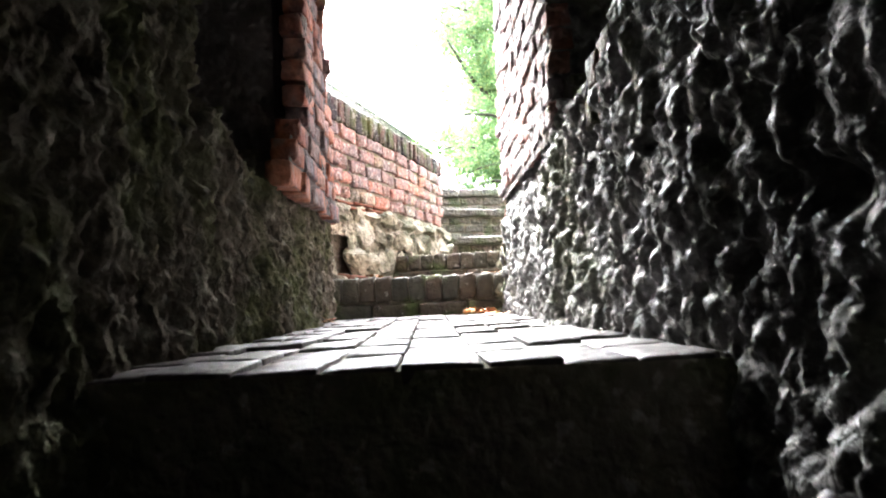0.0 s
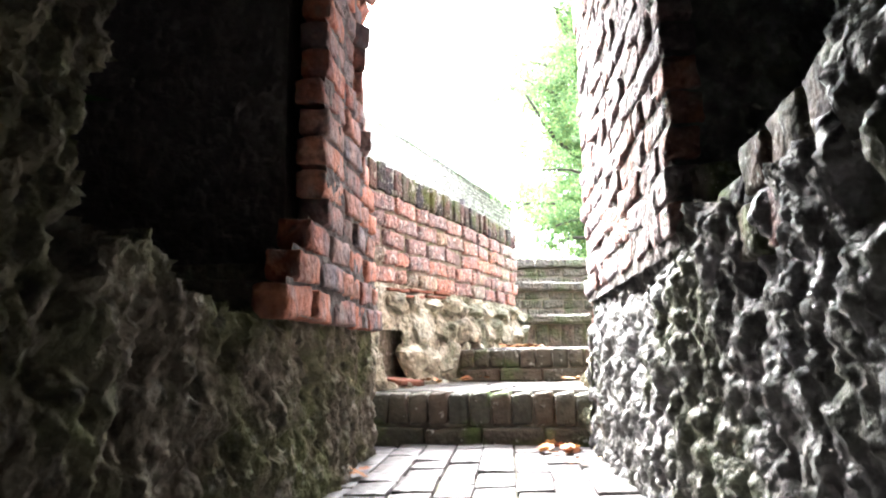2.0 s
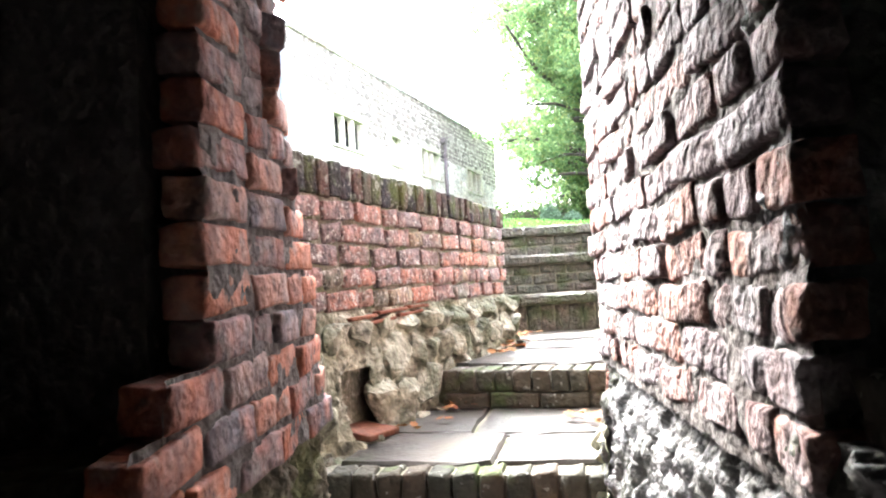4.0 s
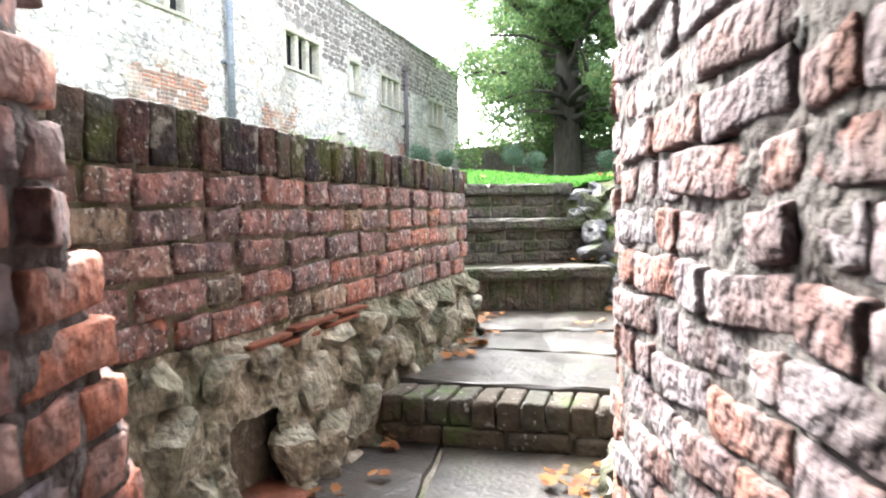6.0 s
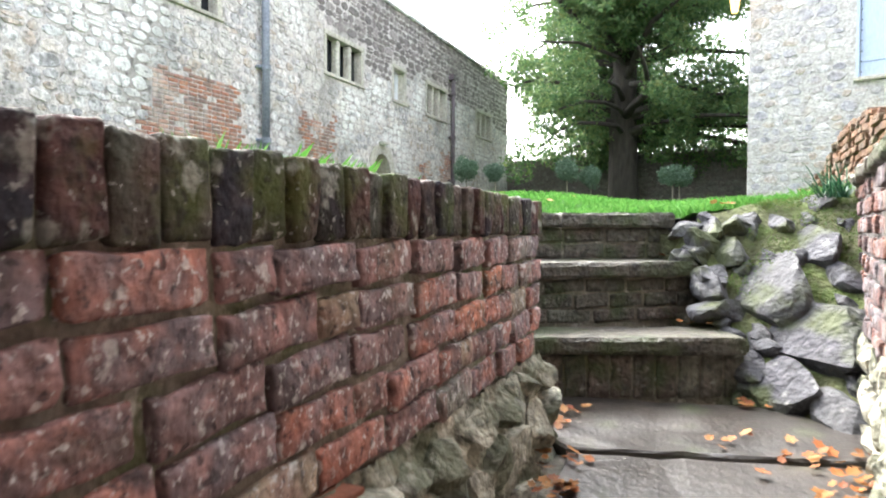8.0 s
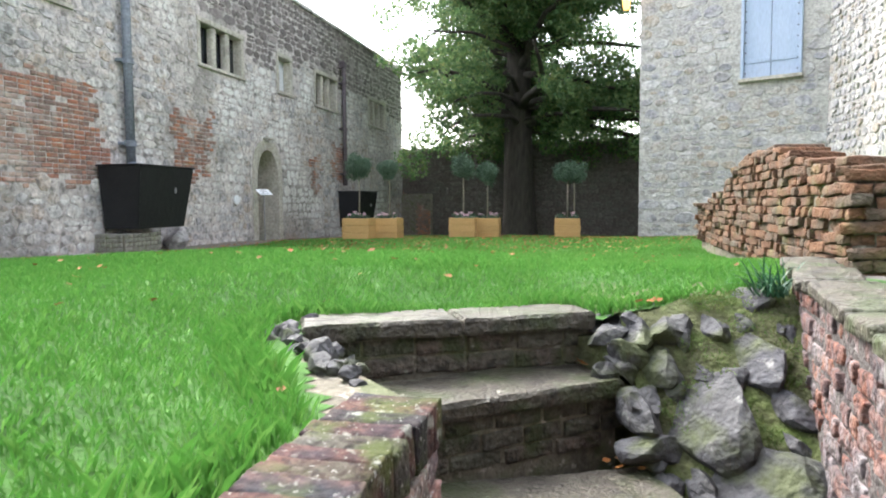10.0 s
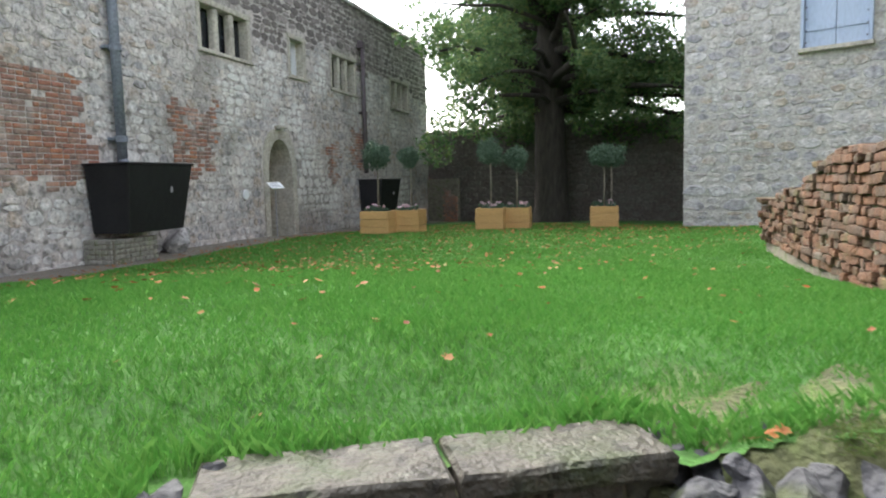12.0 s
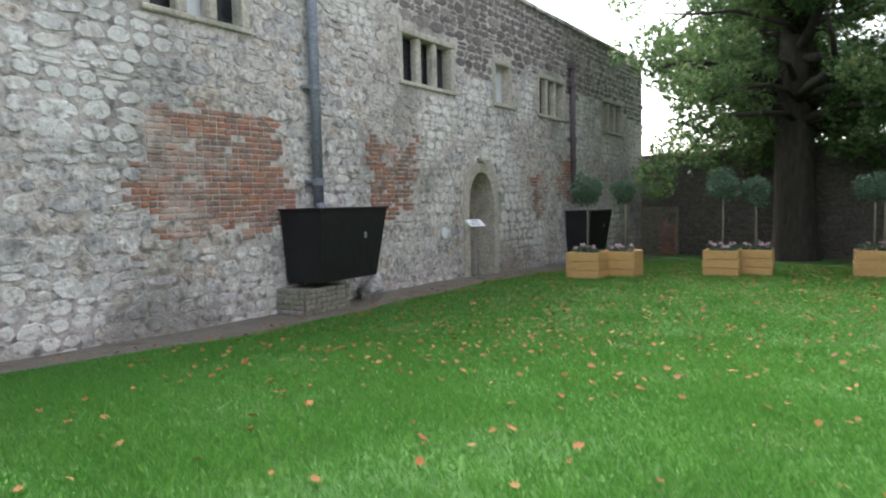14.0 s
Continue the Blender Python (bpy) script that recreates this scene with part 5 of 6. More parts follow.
def build_facade():
    rng = random.Random(61)
    holes = [w[:4] for w in WINS] + [DOOR]
    v, f = FA.slab(wall_boxes([U0, U1], [0.2, ROOF], holes), 0.75)
    w = obj("wall_west", from_arrays("wall_west", v, f, M_FMORTAR))
    tagged(w, "long medieval building wall of grey rubble stone with brick patches", "wall", kind="structure")
    v, f = FA.slab([(U0, U1, 0.2, ROOF)], 1.4, -0.752)
    tagged(obj("wall_west_core", from_arrays("wall_west_core", v, f, M_FMORTAR)), "inner face of the old building wall", "wall", kind="structure")

    def free(u, v, ww, hh):
        if v > ROOF - 0.06:
            return False
        if in_patch(u, v):
            return False
        for a, b, c, d in holes:
            if a - ww * 0.35 < u < b + ww * 0.35 and c - hh * 0.35 < v < d + hh * 0.35:
                return False
        for a, b, c, d, k in WINS:
            if a - 0.2 < u < b + 0.2 and c - 0.13 < v < d + 0.17:
                return False
        if DOOR[0] - 0.26 < u < DOOR[1] + 0.26 and v < DOOR[3] + 0.24:
            return False
        return True
    lower = rubble_layout(rng, -6.0, U1, 0.35, 2.6, 0.15, 0.30, (0.9, 1.9), free)
    upper = rubble_layout(rng, -6.0, U1, 2.6, ROOF, 0.12, 0.24, (1.0, 2.6), free)
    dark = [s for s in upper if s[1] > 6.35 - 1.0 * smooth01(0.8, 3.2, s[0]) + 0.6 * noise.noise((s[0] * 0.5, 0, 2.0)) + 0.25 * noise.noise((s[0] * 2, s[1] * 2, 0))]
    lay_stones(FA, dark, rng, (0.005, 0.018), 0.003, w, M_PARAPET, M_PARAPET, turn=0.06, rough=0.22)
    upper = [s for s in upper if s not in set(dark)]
    lay_stones(FA, lower + upper, rng, (0.003, 0.016), 0.002, w, M_STONEOB, M_STONE, lambda u, v: -5.0 < u < 0.5 and v < 3.6, 290, 0.06, 0.24)
    # coping course along the roofline
    u = -6.0
    while u < U1:
        l = rng.uniform(0.4, 0.8)
        bm = bmesh.new()
        box(bm, (0, 0, 0), (l - 0.01, 0.8, 0.1), 0, 0.015, 0.01, rng)
        ob = part("coping_stone", bm, M_STONEOB, w)
        ob.location, ob.rotation_euler = FA.p(u + l / 2, ROOF + 0.03, -0.33), (0, 0, FA.rz)
        u += l
    for a, b, c, d in PATCHES:
        lay_bricks("patch", plane_at(FA), a - 0.3, b + 0.3, c - 0.25, d + 0.25, 0.075, w, rng, lambda u, v: in_patch(u, v) and rng.random() > 0.04, M_FBRICK, lens=(0.22, 0.11), proud=0.009, vary=0.004, bev=0.006, jit=0.003, mixed=0.55, joint=0.014, tilt=0.008)
    for k, (a, b, c, d, lights) in enumerate(WINS):
        win = thing("window_%d" % (k + 1), "small medieval window with pale stone mullions and dark panes", "window", kind="structure", at=tuple(FA.p((a + b) / 2, c)), rz=21)
        wv, hv = b - a, d - c
        bm = bmesh.new()
        for s in (-1, 1):
            box(bm, (-0.135, s * (wv / 2 + 0.03), hv / 2), (0.3, 0.12, hv + 0.0), 0, 0.012, 0.004, rng)
        part("jamb", bm, M_SURROUND, win)
        bm = bmesh.new()
        box(bm, (-0.13, 0, hv + 0.045), (0.32, wv + 0.2, 0.11), 0, 0.015, 0.006, rng)
        part("lintel", bm, M_SURROUND, win)
        bm = bmesh.new()
        box(bm, (-0.12, 0, -0.04), (0.34, wv + 0.2, 0.08), 0, 0.015, 0.006, rng)
        part("sill", bm, M_SURROUND, win)
        inner = wv - 0.06
        for q in range(1, lights):
            bm = bmesh.new()
            box(bm, (-0.09, -inner / 2 + inner * q / lights, hv / 2), (0.16, 0.15, hv), 0, 0.025, 0.002, rng)
            part("mullion", bm, M_SURROUND, win)
        for q in range(lights):
            bm = bmesh.new()
            box(bm, (-0.20, -inner / 2 + inner * (q + 0.5) / lights, hv / 2), (0.012, inner / lights, hv))
            pale = (k == 2) or (k == 0 and q == 1) or (k == 4 and q == 1)
            part("pane", bm, M_PALEPANE if pale else M_GLASS, win)
    # pointed doorway with a bricked-up back
    door = thing("doorway", "pointed stone doorway, blocked and weathered, in the rubble wall", "doorway", kind="structure", at=tuple(FA.p((DOOR[0] + DOOR[1]) / 2, DOOR[2])), rz=21)
    hw, sp, ap = 0.52, 1.55, DOOR[3] - DOOR[2]
    arch = [(-hw, 0.0), (-hw, sp)] + [(-hw + hw * (1 - math.cos(t)) , sp + (ap - sp) * math.sin(t) ** 0.9) for t in np.linspace(0.2, math.pi / 2, 6)]
    arch = arch + [(-x, z) for x, z in arch[-2::-1]]
    bm = bmesh.new()
    out = [(x * 1.0 + (0.2 if x > 0 else -0.2 if x < 0 else 0), z + (0.2 if z > sp else 0)) for x, z in arch]
    ri = [[bm.verts.new((n, x, z)) for x, z in (arch if q == 0 else out)] for n in (0.03, -0.66) for q in (0, 1)]
    for i in range(len(arch) - 1):
        bm.faces.new((ri[0][i], ri[0][i + 1], ri[1][i + 1], ri[1][i]))
        bm.faces.new((ri[0][i], ri[2][i], ri[2][i + 1], ri[0][i + 1]))
        bm.faces.new((ri[1][i], ri[1][i + 1], ri[3][i + 1], ri[3][i]))
    # spandrels fill the square opening round the arch
    for i in range(len(arch) - 1):
        a1, b1 = arch[i], arch[i + 1]
        if a1[1] >= sp - 1e-6 and b1[1] >= sp - 1e-6:
            vs = [bm.verts.new((-0.02, *p)) for p in (a1, b1, (b1[0], ap + 0.02), (a1[0], ap + 0.02))]
            if (vs[0].co - vs[3].co).length > 0.03 or (vs[1].co - vs[2].co).length > 0.03:
                bm.faces.new(vs)
    bmesh.ops.recalc_face_normals(bm, faces=bm.faces)
    part("surround", bm, M_SURROUND, door)
    # Blocking at the back; the niche's shade is painted with dark stone.
    bm = bmesh.new()
    box(bm, (-0.62, 0, ap / 2), (0.05, 2 * hw + 0.1, ap))
    part("blocking", bm, M_SHADEWALL, door, "rough blocking of stone and brick, coloured dark as recess shade")
    bpl = Plane((-0.60, 0), (0, 1))
    lay_bricks("patch", plane_at(bpl), -hw, hw, 0.1, ap - 0.1, 0.075, door, rng, lambda u, v: True, M_FBRICK, lens=(0.22, 0.11), proud=0.02, vary=0.008, joint=0.014)
    # little stone hood above the arch
    bm = bmesh.new()
    box(bm, (0.06, 0, ap + 0.26), (0.16, 0.34, 0.07), 0, 0.02, 0.012, rng)
    part("hood_stone", bm, M_SURROUND, door)


def build_buttress():
    """The sloping brick remnant where the building meets the boundary wall."""
    rng = random.Random(64)
    pl = Plane(FA.p(15.86, 0, 0.0)[:2], FA.nrm[:2])
    bm = bmesh.new()
    prof = [(0.0, 0.5), (1.25, 0.5), (1.2, 1.7), (0.75, 2.35), (0.3, 2.75), (0.0, 2.9)]
    sides = [[bm.verts.new(pl.p(u, z, n)) for u, z in prof] for n in (0.0, -0.5)]
    k = len(prof)
    bm.faces.new(sides[0])
    bm.faces.new(sides[1][::-1])
    for i in range(k):
        bm.faces.new((sides[0][i], sides[1][i], sides[1][(i + 1) % k], sides[0][(i + 1) % k]))
    bmesh.ops.recalc_face_normals(bm, faces=bm.faces)
    w = part("buttress", bm, M_SHADEWALL)
    tagged(w, "sloping remnant of red brick at the corner of the stone building", "buttress", kind="structure")
    lay_bricks("buttress", plane_at(pl), 0.0, 1.2, 0.75, 2.9, 0.12, w, rng, lambda u, v: v < 2.82 - 0.9 * u, M_RUBBLEBRICK, lens=(0.34, 0.17), proud=0.02, vary=0.01, joint=0.016)


def downpipe(y, z0, z1, r, mat, label, hopper):
    t = thing("downpipe", label, "drainpipe", at=tuple(FA.p(y, z0, 0.13)), rz=21)
    bm = bmesh.new()
    tube(bm, [(0, 0, 0), (0, 0, z1 - z0)], [r, r], 10)
    part("pipe", bm, mat, t, "", True)
    z = 0.35
    while z < z1 - z0:
        bm = bmesh.new()
        tube(bm, [(0, 0, z - 0.05), (0, 0, z + 0.05)], [r * 1.3, r * 1.3], 10)
        part("collar", bm, mat, t)
        bm = bmesh.new()
        box(bm, (-0.08, 0, z), (0.12, r * 4.2, 0.05), 0, 0.006)
        part("bracket", bm, mat, t)
        z += 1.35
    if hopper:
        bm = bmesh.new()
        box(bm, (-0.02, 0, z1 - z0 + 0.06), (0.18, 0.22, 0.2), 0, 0.02)
        part("hopper", bm, mat, t)
    else:
        bm = bmesh.new()
        tube(bm, [(0, 0, 0.04), (0.03, 0, -0.03), (0.09, 0, -0.07)], [r, r, r], 10)
        part("shoe", bm, mat, t, "", True)


def black_box(y0, y1, z0, z1, out, foot):
    """A tapered black boarded housing against the wall."""
    yc = (y0 + y1) / 2
    t = thing("black_tank", "black boarded housing, narrower below, against the stone wall", "tank", "black housings", at=tuple(FA.p(yc, z0, 0.045)), rz=21)
    h, hw = z1 - z0, (y1 - y0) / 2
    bm = bmesh.new()
    lo = [(0, -hw * 0.86), (out * 0.8, -hw * 0.86), (out * 0.8, hw * 0.86), (0, hw * 0.86)]
    hi = [(0, -hw), (out, -hw), (out, hw), (0, hw)]
    a = [bm.verts.new((*p, 0)) for p in lo]
    b = [bm.verts.new((*p, h)) for p in hi]
    for i in range(4):
        bm.faces.new((a[i], a[(i + 1) % 4], b[(i + 1) % 4], b[i]))
    bm.faces.new(b)
    bm.faces.new(a[::-1])
    bmesh.ops.recalc_face_normals(bm, faces=bm.faces)
    bmesh.ops.bevel(bm, geom=bm.edges[:], offset=0.012, segments=1, affect="EDGES")
    part("casing", bm, M_BLACK, t)
    bm = bmesh.new()
    box(bm, (out / 2, 0, h + 0.012), (out + 0.04, 2 * hw + 0.04, 0.03), 0, 0.008)
    part("lid", bm, M_BLACK, t)
    bm = bmesh.new()
    tube(bm, [(out + 0.012, -hw, h), (out * 0.8 + 0.012, -hw * 0.86, 0)], [0.014, 0.014], 6)
    part("corner_strip", bm, M_BLACK, t)
    bm = bmesh.new()
    box(bm, (out * 0.93, hw * 0.35, h * 0.62), (0.03, 0.04, 0.09), 0, 0.006)
    part("latch", bm, M_METAL, t)


def build_wall_things():
    downpipe(-0.42, 2.62, 7.0, 0.075, M_LEAD, "grey painted downpipe running to the black housing", False)
    downpipe(9.3, 2.5, 6.05, 0.065, M_PIPE2, "brown painted downpipe with a hopper head", True)
    black_box(-1.12, 0.32, 1.58, 2.57, 0.76, True)
    black_box(8.9, 10.5, 1.25, 2.30, 0.7, True)
    # brick footing below the first housing, with a drain opening beside it
    rng = random.Random(71)
    q = [tuple(FA.p(u, 0, n)[:2]) for u, n in ((-1.2, 0.02), (-1.2, 0.55), (-0.35, 0.55), (-0.35, 0.02))]
    ft = prism("footing", q, 0.95, 1.5, M_MORTAR, "low whitened brick footing with a small drain opening", "footing", kind="")
    lay_bricks("foot", plane_at(Plane(q[1], FA.d[:2])), 0.0, 0.85, 1.08, 1.52, 0.072, ft, rng, lambda u, v: v > 1.25 or u > 0.28, M_TOWERP, lens=(0.2, 0.1), proud=0.012, joint=0.012)
    lay_bricks("foot", plane_at(Plane(q[0], FA.nrm[:2])), 0.0, 0.53, 1.08, 1.52, 0.072, ft, rng, lambda u, v: True, M_TOWERP, lens=(0.2, 0.1), proud=0.012, joint=0.012)
    ft2 = rock(rng, tuple(FA.p(0.62, 1.28, 0.16)), 0.42, M_STONEOB, "footing_stone", (0.9, 0.9, 0.7))
    tagged(ft2, "pale lichened stone footing by the wall", "stone")
    # information sign on a post
    sp = FA.p(3.57, 0, 0.42)
    s = thing("sign", "white information board on a thin post before the doorway", "sign", at=(sp.x, sp.y, ground_z(sp.x, sp.y)), rz=21)
    bm = bmesh.new()
    tube(bm, [(0, 0, 0), (0, 0, 1.05)], [0.014, 0.014], 8)
    part("post", bm, M_METAL, s)
    bm = bmesh.new()
    box(bm, (0, 0, 0.01), (0.24, 0.24, 0.02), 0, 0.006)
    part("foot", bm, M_METAL, s)
    bm = bmesh.new()
    box(bm, (0, 0, 0), (0.24, 0.32, 0.02), 0, 0.005)
    bd = part("board", bm, M_WHITE, s)
    bd.location, bd.rotation_euler = (0.01, 0, 1.10), (0.0, 0.55, -0.5)
    for k in range(4):
        bm = bmesh.new()
        box(bm, (-0.08 + 0.05 * k, -0.02 if k else 0.0, 0.0125), (0.015, 0.2 if k else 0.14, 0.003))
        part("text_bar", bm, M_LEAD, bd)
    bm = bmesh.new()
    tube(bm, [(0, 0, 0), (0.03, 0, 0)], [0.1, 0.1], 16)
    d = part("wall_disc", bm, M_WHITE)
    d.matrix_world = pose(*FA.p(3.05, 2.05, 0.035), 0, 0, 21)
    tagged(d, "small round white disc fixed on the stone wall", "sign")


M_TOWERP = surf("lichened_brick", [(0.240, 0.232, 0.200), (0.320, 0.304, 0.264), (0.200, 0.200, 0.160)], 5, 0.92, 0.8, 40, "object", 0.6, [((0.2, 0.24, 0.12), 5.0, 0.55, 0.7, 0.6)])

# ---- tower and far wall ----
def build_tower():
    rng = random.Random(81)
    pl = Plane((-4.98, 20.07), (0.997, -0.08))
    hole = (2.34, 3.42, 4.57, 7.2)
    v, f = pl.slab(wall_boxes([0, 3.98], [0.6, 10.0], [hole]), 1.2)
    w = obj("wall_tower", from_arrays("wall_tower", v, f, M_TMORTAR))
    tagged(w, "pale grey ragstone tower wall with a shuttered window", "wall", kind="structure")
    v, f = pl.slab([(0, 3.98, 0.6, 10.0)], 4.5, -1.202)
    tagged(obj("wall_tower_core", from_arrays("wall_tower_core", v, f, M_TMORTAR)), "body of the pale stone tower", "wall", kind="structure")
    fr = lambda u, v, ww, hh: not (hole[0] - 0.12 - ww * 0.3 < u < hole[1] + 0.12 + ww * 0.3 and hole[2] - 0.12 - hh * 0.3 < v < hole[3])
    lay_stones(pl, rubble_layout(rng, 0.12, 3.92, 1.0, 8.5, 0.15, 0.33, (0.9, 2.1), fr), rng, (0.006, 0.022), 0.009, w, M_TOWEROB, M_TOWER, near=lambda u, v: v < 4.4, limit=300, turn=0.07, rough=0.30)
    # wall that joins the tower and comes forward
    q = Plane(tuple(pl.p(3.98, 0, 0.0)[:2]), (0.36, -0.93))
    v, f = q.slab([(0, 12, 0.6, 9.5)], 1.0)
    w2 = obj("wall_tower_wing", from_arrays("wall_tower_wing", v, f, M_TMORTAR))
    tagged(w2, "pale rubble wall of the wing beside the tower", "wall", kind="structure")
    lay_stones(q, rubble_layout(rng, 0.05, 8.0, 1.2, 8.0, 0.11, 0.2, (0.9, 1.9), lambda *a: True), rng, (0.01, 0.04), 0.012, w2, M_TOWER, M_TOWER, turn=0.1, rough=0.34)
    # shuttered window
    c = pl.p((hole[0] + hole[1]) / 2, hole[2], 0)
    win = thing("window_shuttered", "tall window closed by two blue-grey wooden shutters", "window", kind="structure", at=tuple(c), rz=math.degrees(pl.rz))
    wv, hv = hole[1] - hole[0], hole[3] - hole[2]
    for s in (-1, 1):
        bm = bmesh.new()
        box(bm, (s * (wv / 4), 0.02, hv / 2), (wv / 2 - 0.012, 0.05, hv - 0.02), 0, 0.006)
        sh = part("shutter", bm, M_SHUTTER, win)
        for z in (0.35, hv - 0.4):
            bm = bmesh.new()
            box(bm, (s * (wv / 4), -0.015, z), (wv / 2 - 0.05, 0.025, 0.09), 0, 0.005)
            part("ledge", bm, M_SHUTTER, sh)
        bm = bmesh.new()
        box(bm, (s * (wv / 2 + 0.03), -0.01, hv / 2), (0.06, 0.12, hv), 0, 0.008)
        part("frame", bm, M_SHUTTER, win)
        for k in range(12):
            bm = bmesh.new()
            box(bm, (s * (wv / 2 - 0.03), -0.02, 0.1 + k * hv / 12), (0.025, 0.02, 0.03), 0, 0.004)
            part("stud", bm, M_PIPE2, win)
    bm = bmesh.new()
    box(bm, (0, -0.03, -0.05), (wv + 0.2, 0.2, 0.08), 0, 0.012)
    part("sill", bm, M_SURROUND, win)
    # lantern at the tower's corner
    ln = thing("wall_lantern", "small iron lantern with amber glass on the tower corner", "lantern", at=tuple(pl.p(-0.25, 6.45, 0.25)))
    bm = bmesh.new()
    tube(bm, [(0, 0, 0), (0, 0, 0.34)], [0.07, 0.12], 6)
    part("glass", bm, M_AMBER, ln)
    bm = bmesh.new()
    tube(bm, [(0, 0, 0.34), (0, 0, 0.48)], [0.16, 0.02], 6)
    part("cap", bm, M_BLACK, ln)
    bm = bmesh.new()
    tube(bm, [(0, 0, 0.46), (0.05, 0, 0.58), (0.34, -0.12, 0.55)], [0.014, 0.014, 0.014], 6)
    part("bracket", bm, M_BLACK, ln)
    # far boundary wall, its shade put into the stone's colour
    fw = Plane((-17.0, 25.4), (0.998, 0.05))
    v, f = fw.slab([(0, 14.5, 0.2, 3.95)], 0.5)
    w3 = obj("wall_north", from_arrays("wall_north", v, f, M_SHADEWALL))
    tagged(w3, "boundary wall of old stone behind the tree, coloured as in shade", "wall", kind="structure")
    lay_stones(fw, rubble_layout(rng, 0.0, 14.4, 0.5, 3.9, 0.14, 0.24, (1.0, 2.4), lambda *a: True), rng, (0.01, 0.04), 0.015, w3, M_SHADEWALL, M_SHADEWALL, turn=0.05, rough=0.25)
    for k in range(72):
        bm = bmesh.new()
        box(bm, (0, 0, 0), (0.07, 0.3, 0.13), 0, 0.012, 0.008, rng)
        ob = part("coping_stone", bm, M_SHADEWALL, w3)
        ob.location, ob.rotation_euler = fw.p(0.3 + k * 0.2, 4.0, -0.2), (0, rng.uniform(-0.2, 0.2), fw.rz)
    # red brick buttress in the corner
    bx, by = FA.p(15.9, 0, 0.0)[:2]
    rb = prism("buttress", [(bx, by - 0.1), (bx + 1.5, by - 0.3), (bx + 1.6, 25.3), (bx, 25.3)], 0.3, 2.3, M_MORTAR, "red brick buttress in the corner of the court", "buttress")
    lay_bricks("patch", plane_at(Plane((bx, by - 0.11), (1.5, -0.2))), 0, 1.5, 0.6, 2.4, 0.075, rb, rng, lambda u, v: v < 2.4 - 0.5 * u, M_FBRICK, lens=(0.22, 0.11), proud=0.02, joint=0.014)


def amber():
    s = Nodes("amber_glass")
    s.b.inputs["Base Color"].default_value = (0.6, 0.28, 0.08, 1)
    s.b.inputs["Roughness"].default_value = 0.2
    s.b.inputs["Emission Color"].default_value = (1.0, 0.45, 0.12, 1)
    s.b.inputs["Emission Strength"].default_value = 0.6
    return s.m


M_AMBER = amber()


# ---- plants ----
def leaf_cloud(name, centres, radii, count, size, mat, rng, aspect=0.5, squash=0.8):
    """Many small folded leaves in and on clumps."""
    c = np.array(centres)
    r = np.array(radii)
    pick = rng.choice(len(c), count, p=(r ** 2) / (r ** 2).sum())
    d = rng.normal(size=(count, 3))
    d /= np.linalg.norm(d, axis=1)[:, None]
    rad = r[pick] * rng.uniform(0.35, 1.08, count) ** 0.6
    p = c[pick] + d * rad[:, None] * np.array([1, 1, squash])
    a = rng.normal(size=(count, 3)) + np.array([0, 0, -0.25])
    a /= np.linalg.norm(a, axis=1)[:, None]
    b = np.cross(a, rng.normal(size=(count, 3)))
    b /= np.linalg.norm(b, axis=1)[:, None]
    s = size * rng.uniform(0.6, 1.35, count)[:, None]
    n = np.cross(a, b)
    v = np.stack([p - a * s * 0.5, p + b * s * aspect * 0.5 + n * s * 0.08, p + a * s * 0.5, p - b * s * aspect * 0.5 + n * s * 0.08], 1).reshape(-1, 3)
    i = np.arange(count)[:, None] * 4
    f = np.concatenate([i + np.array([0, 1, 2]), i + np.array([0, 2, 3])], 0)
    return from_arrays(name, v, f, mat)


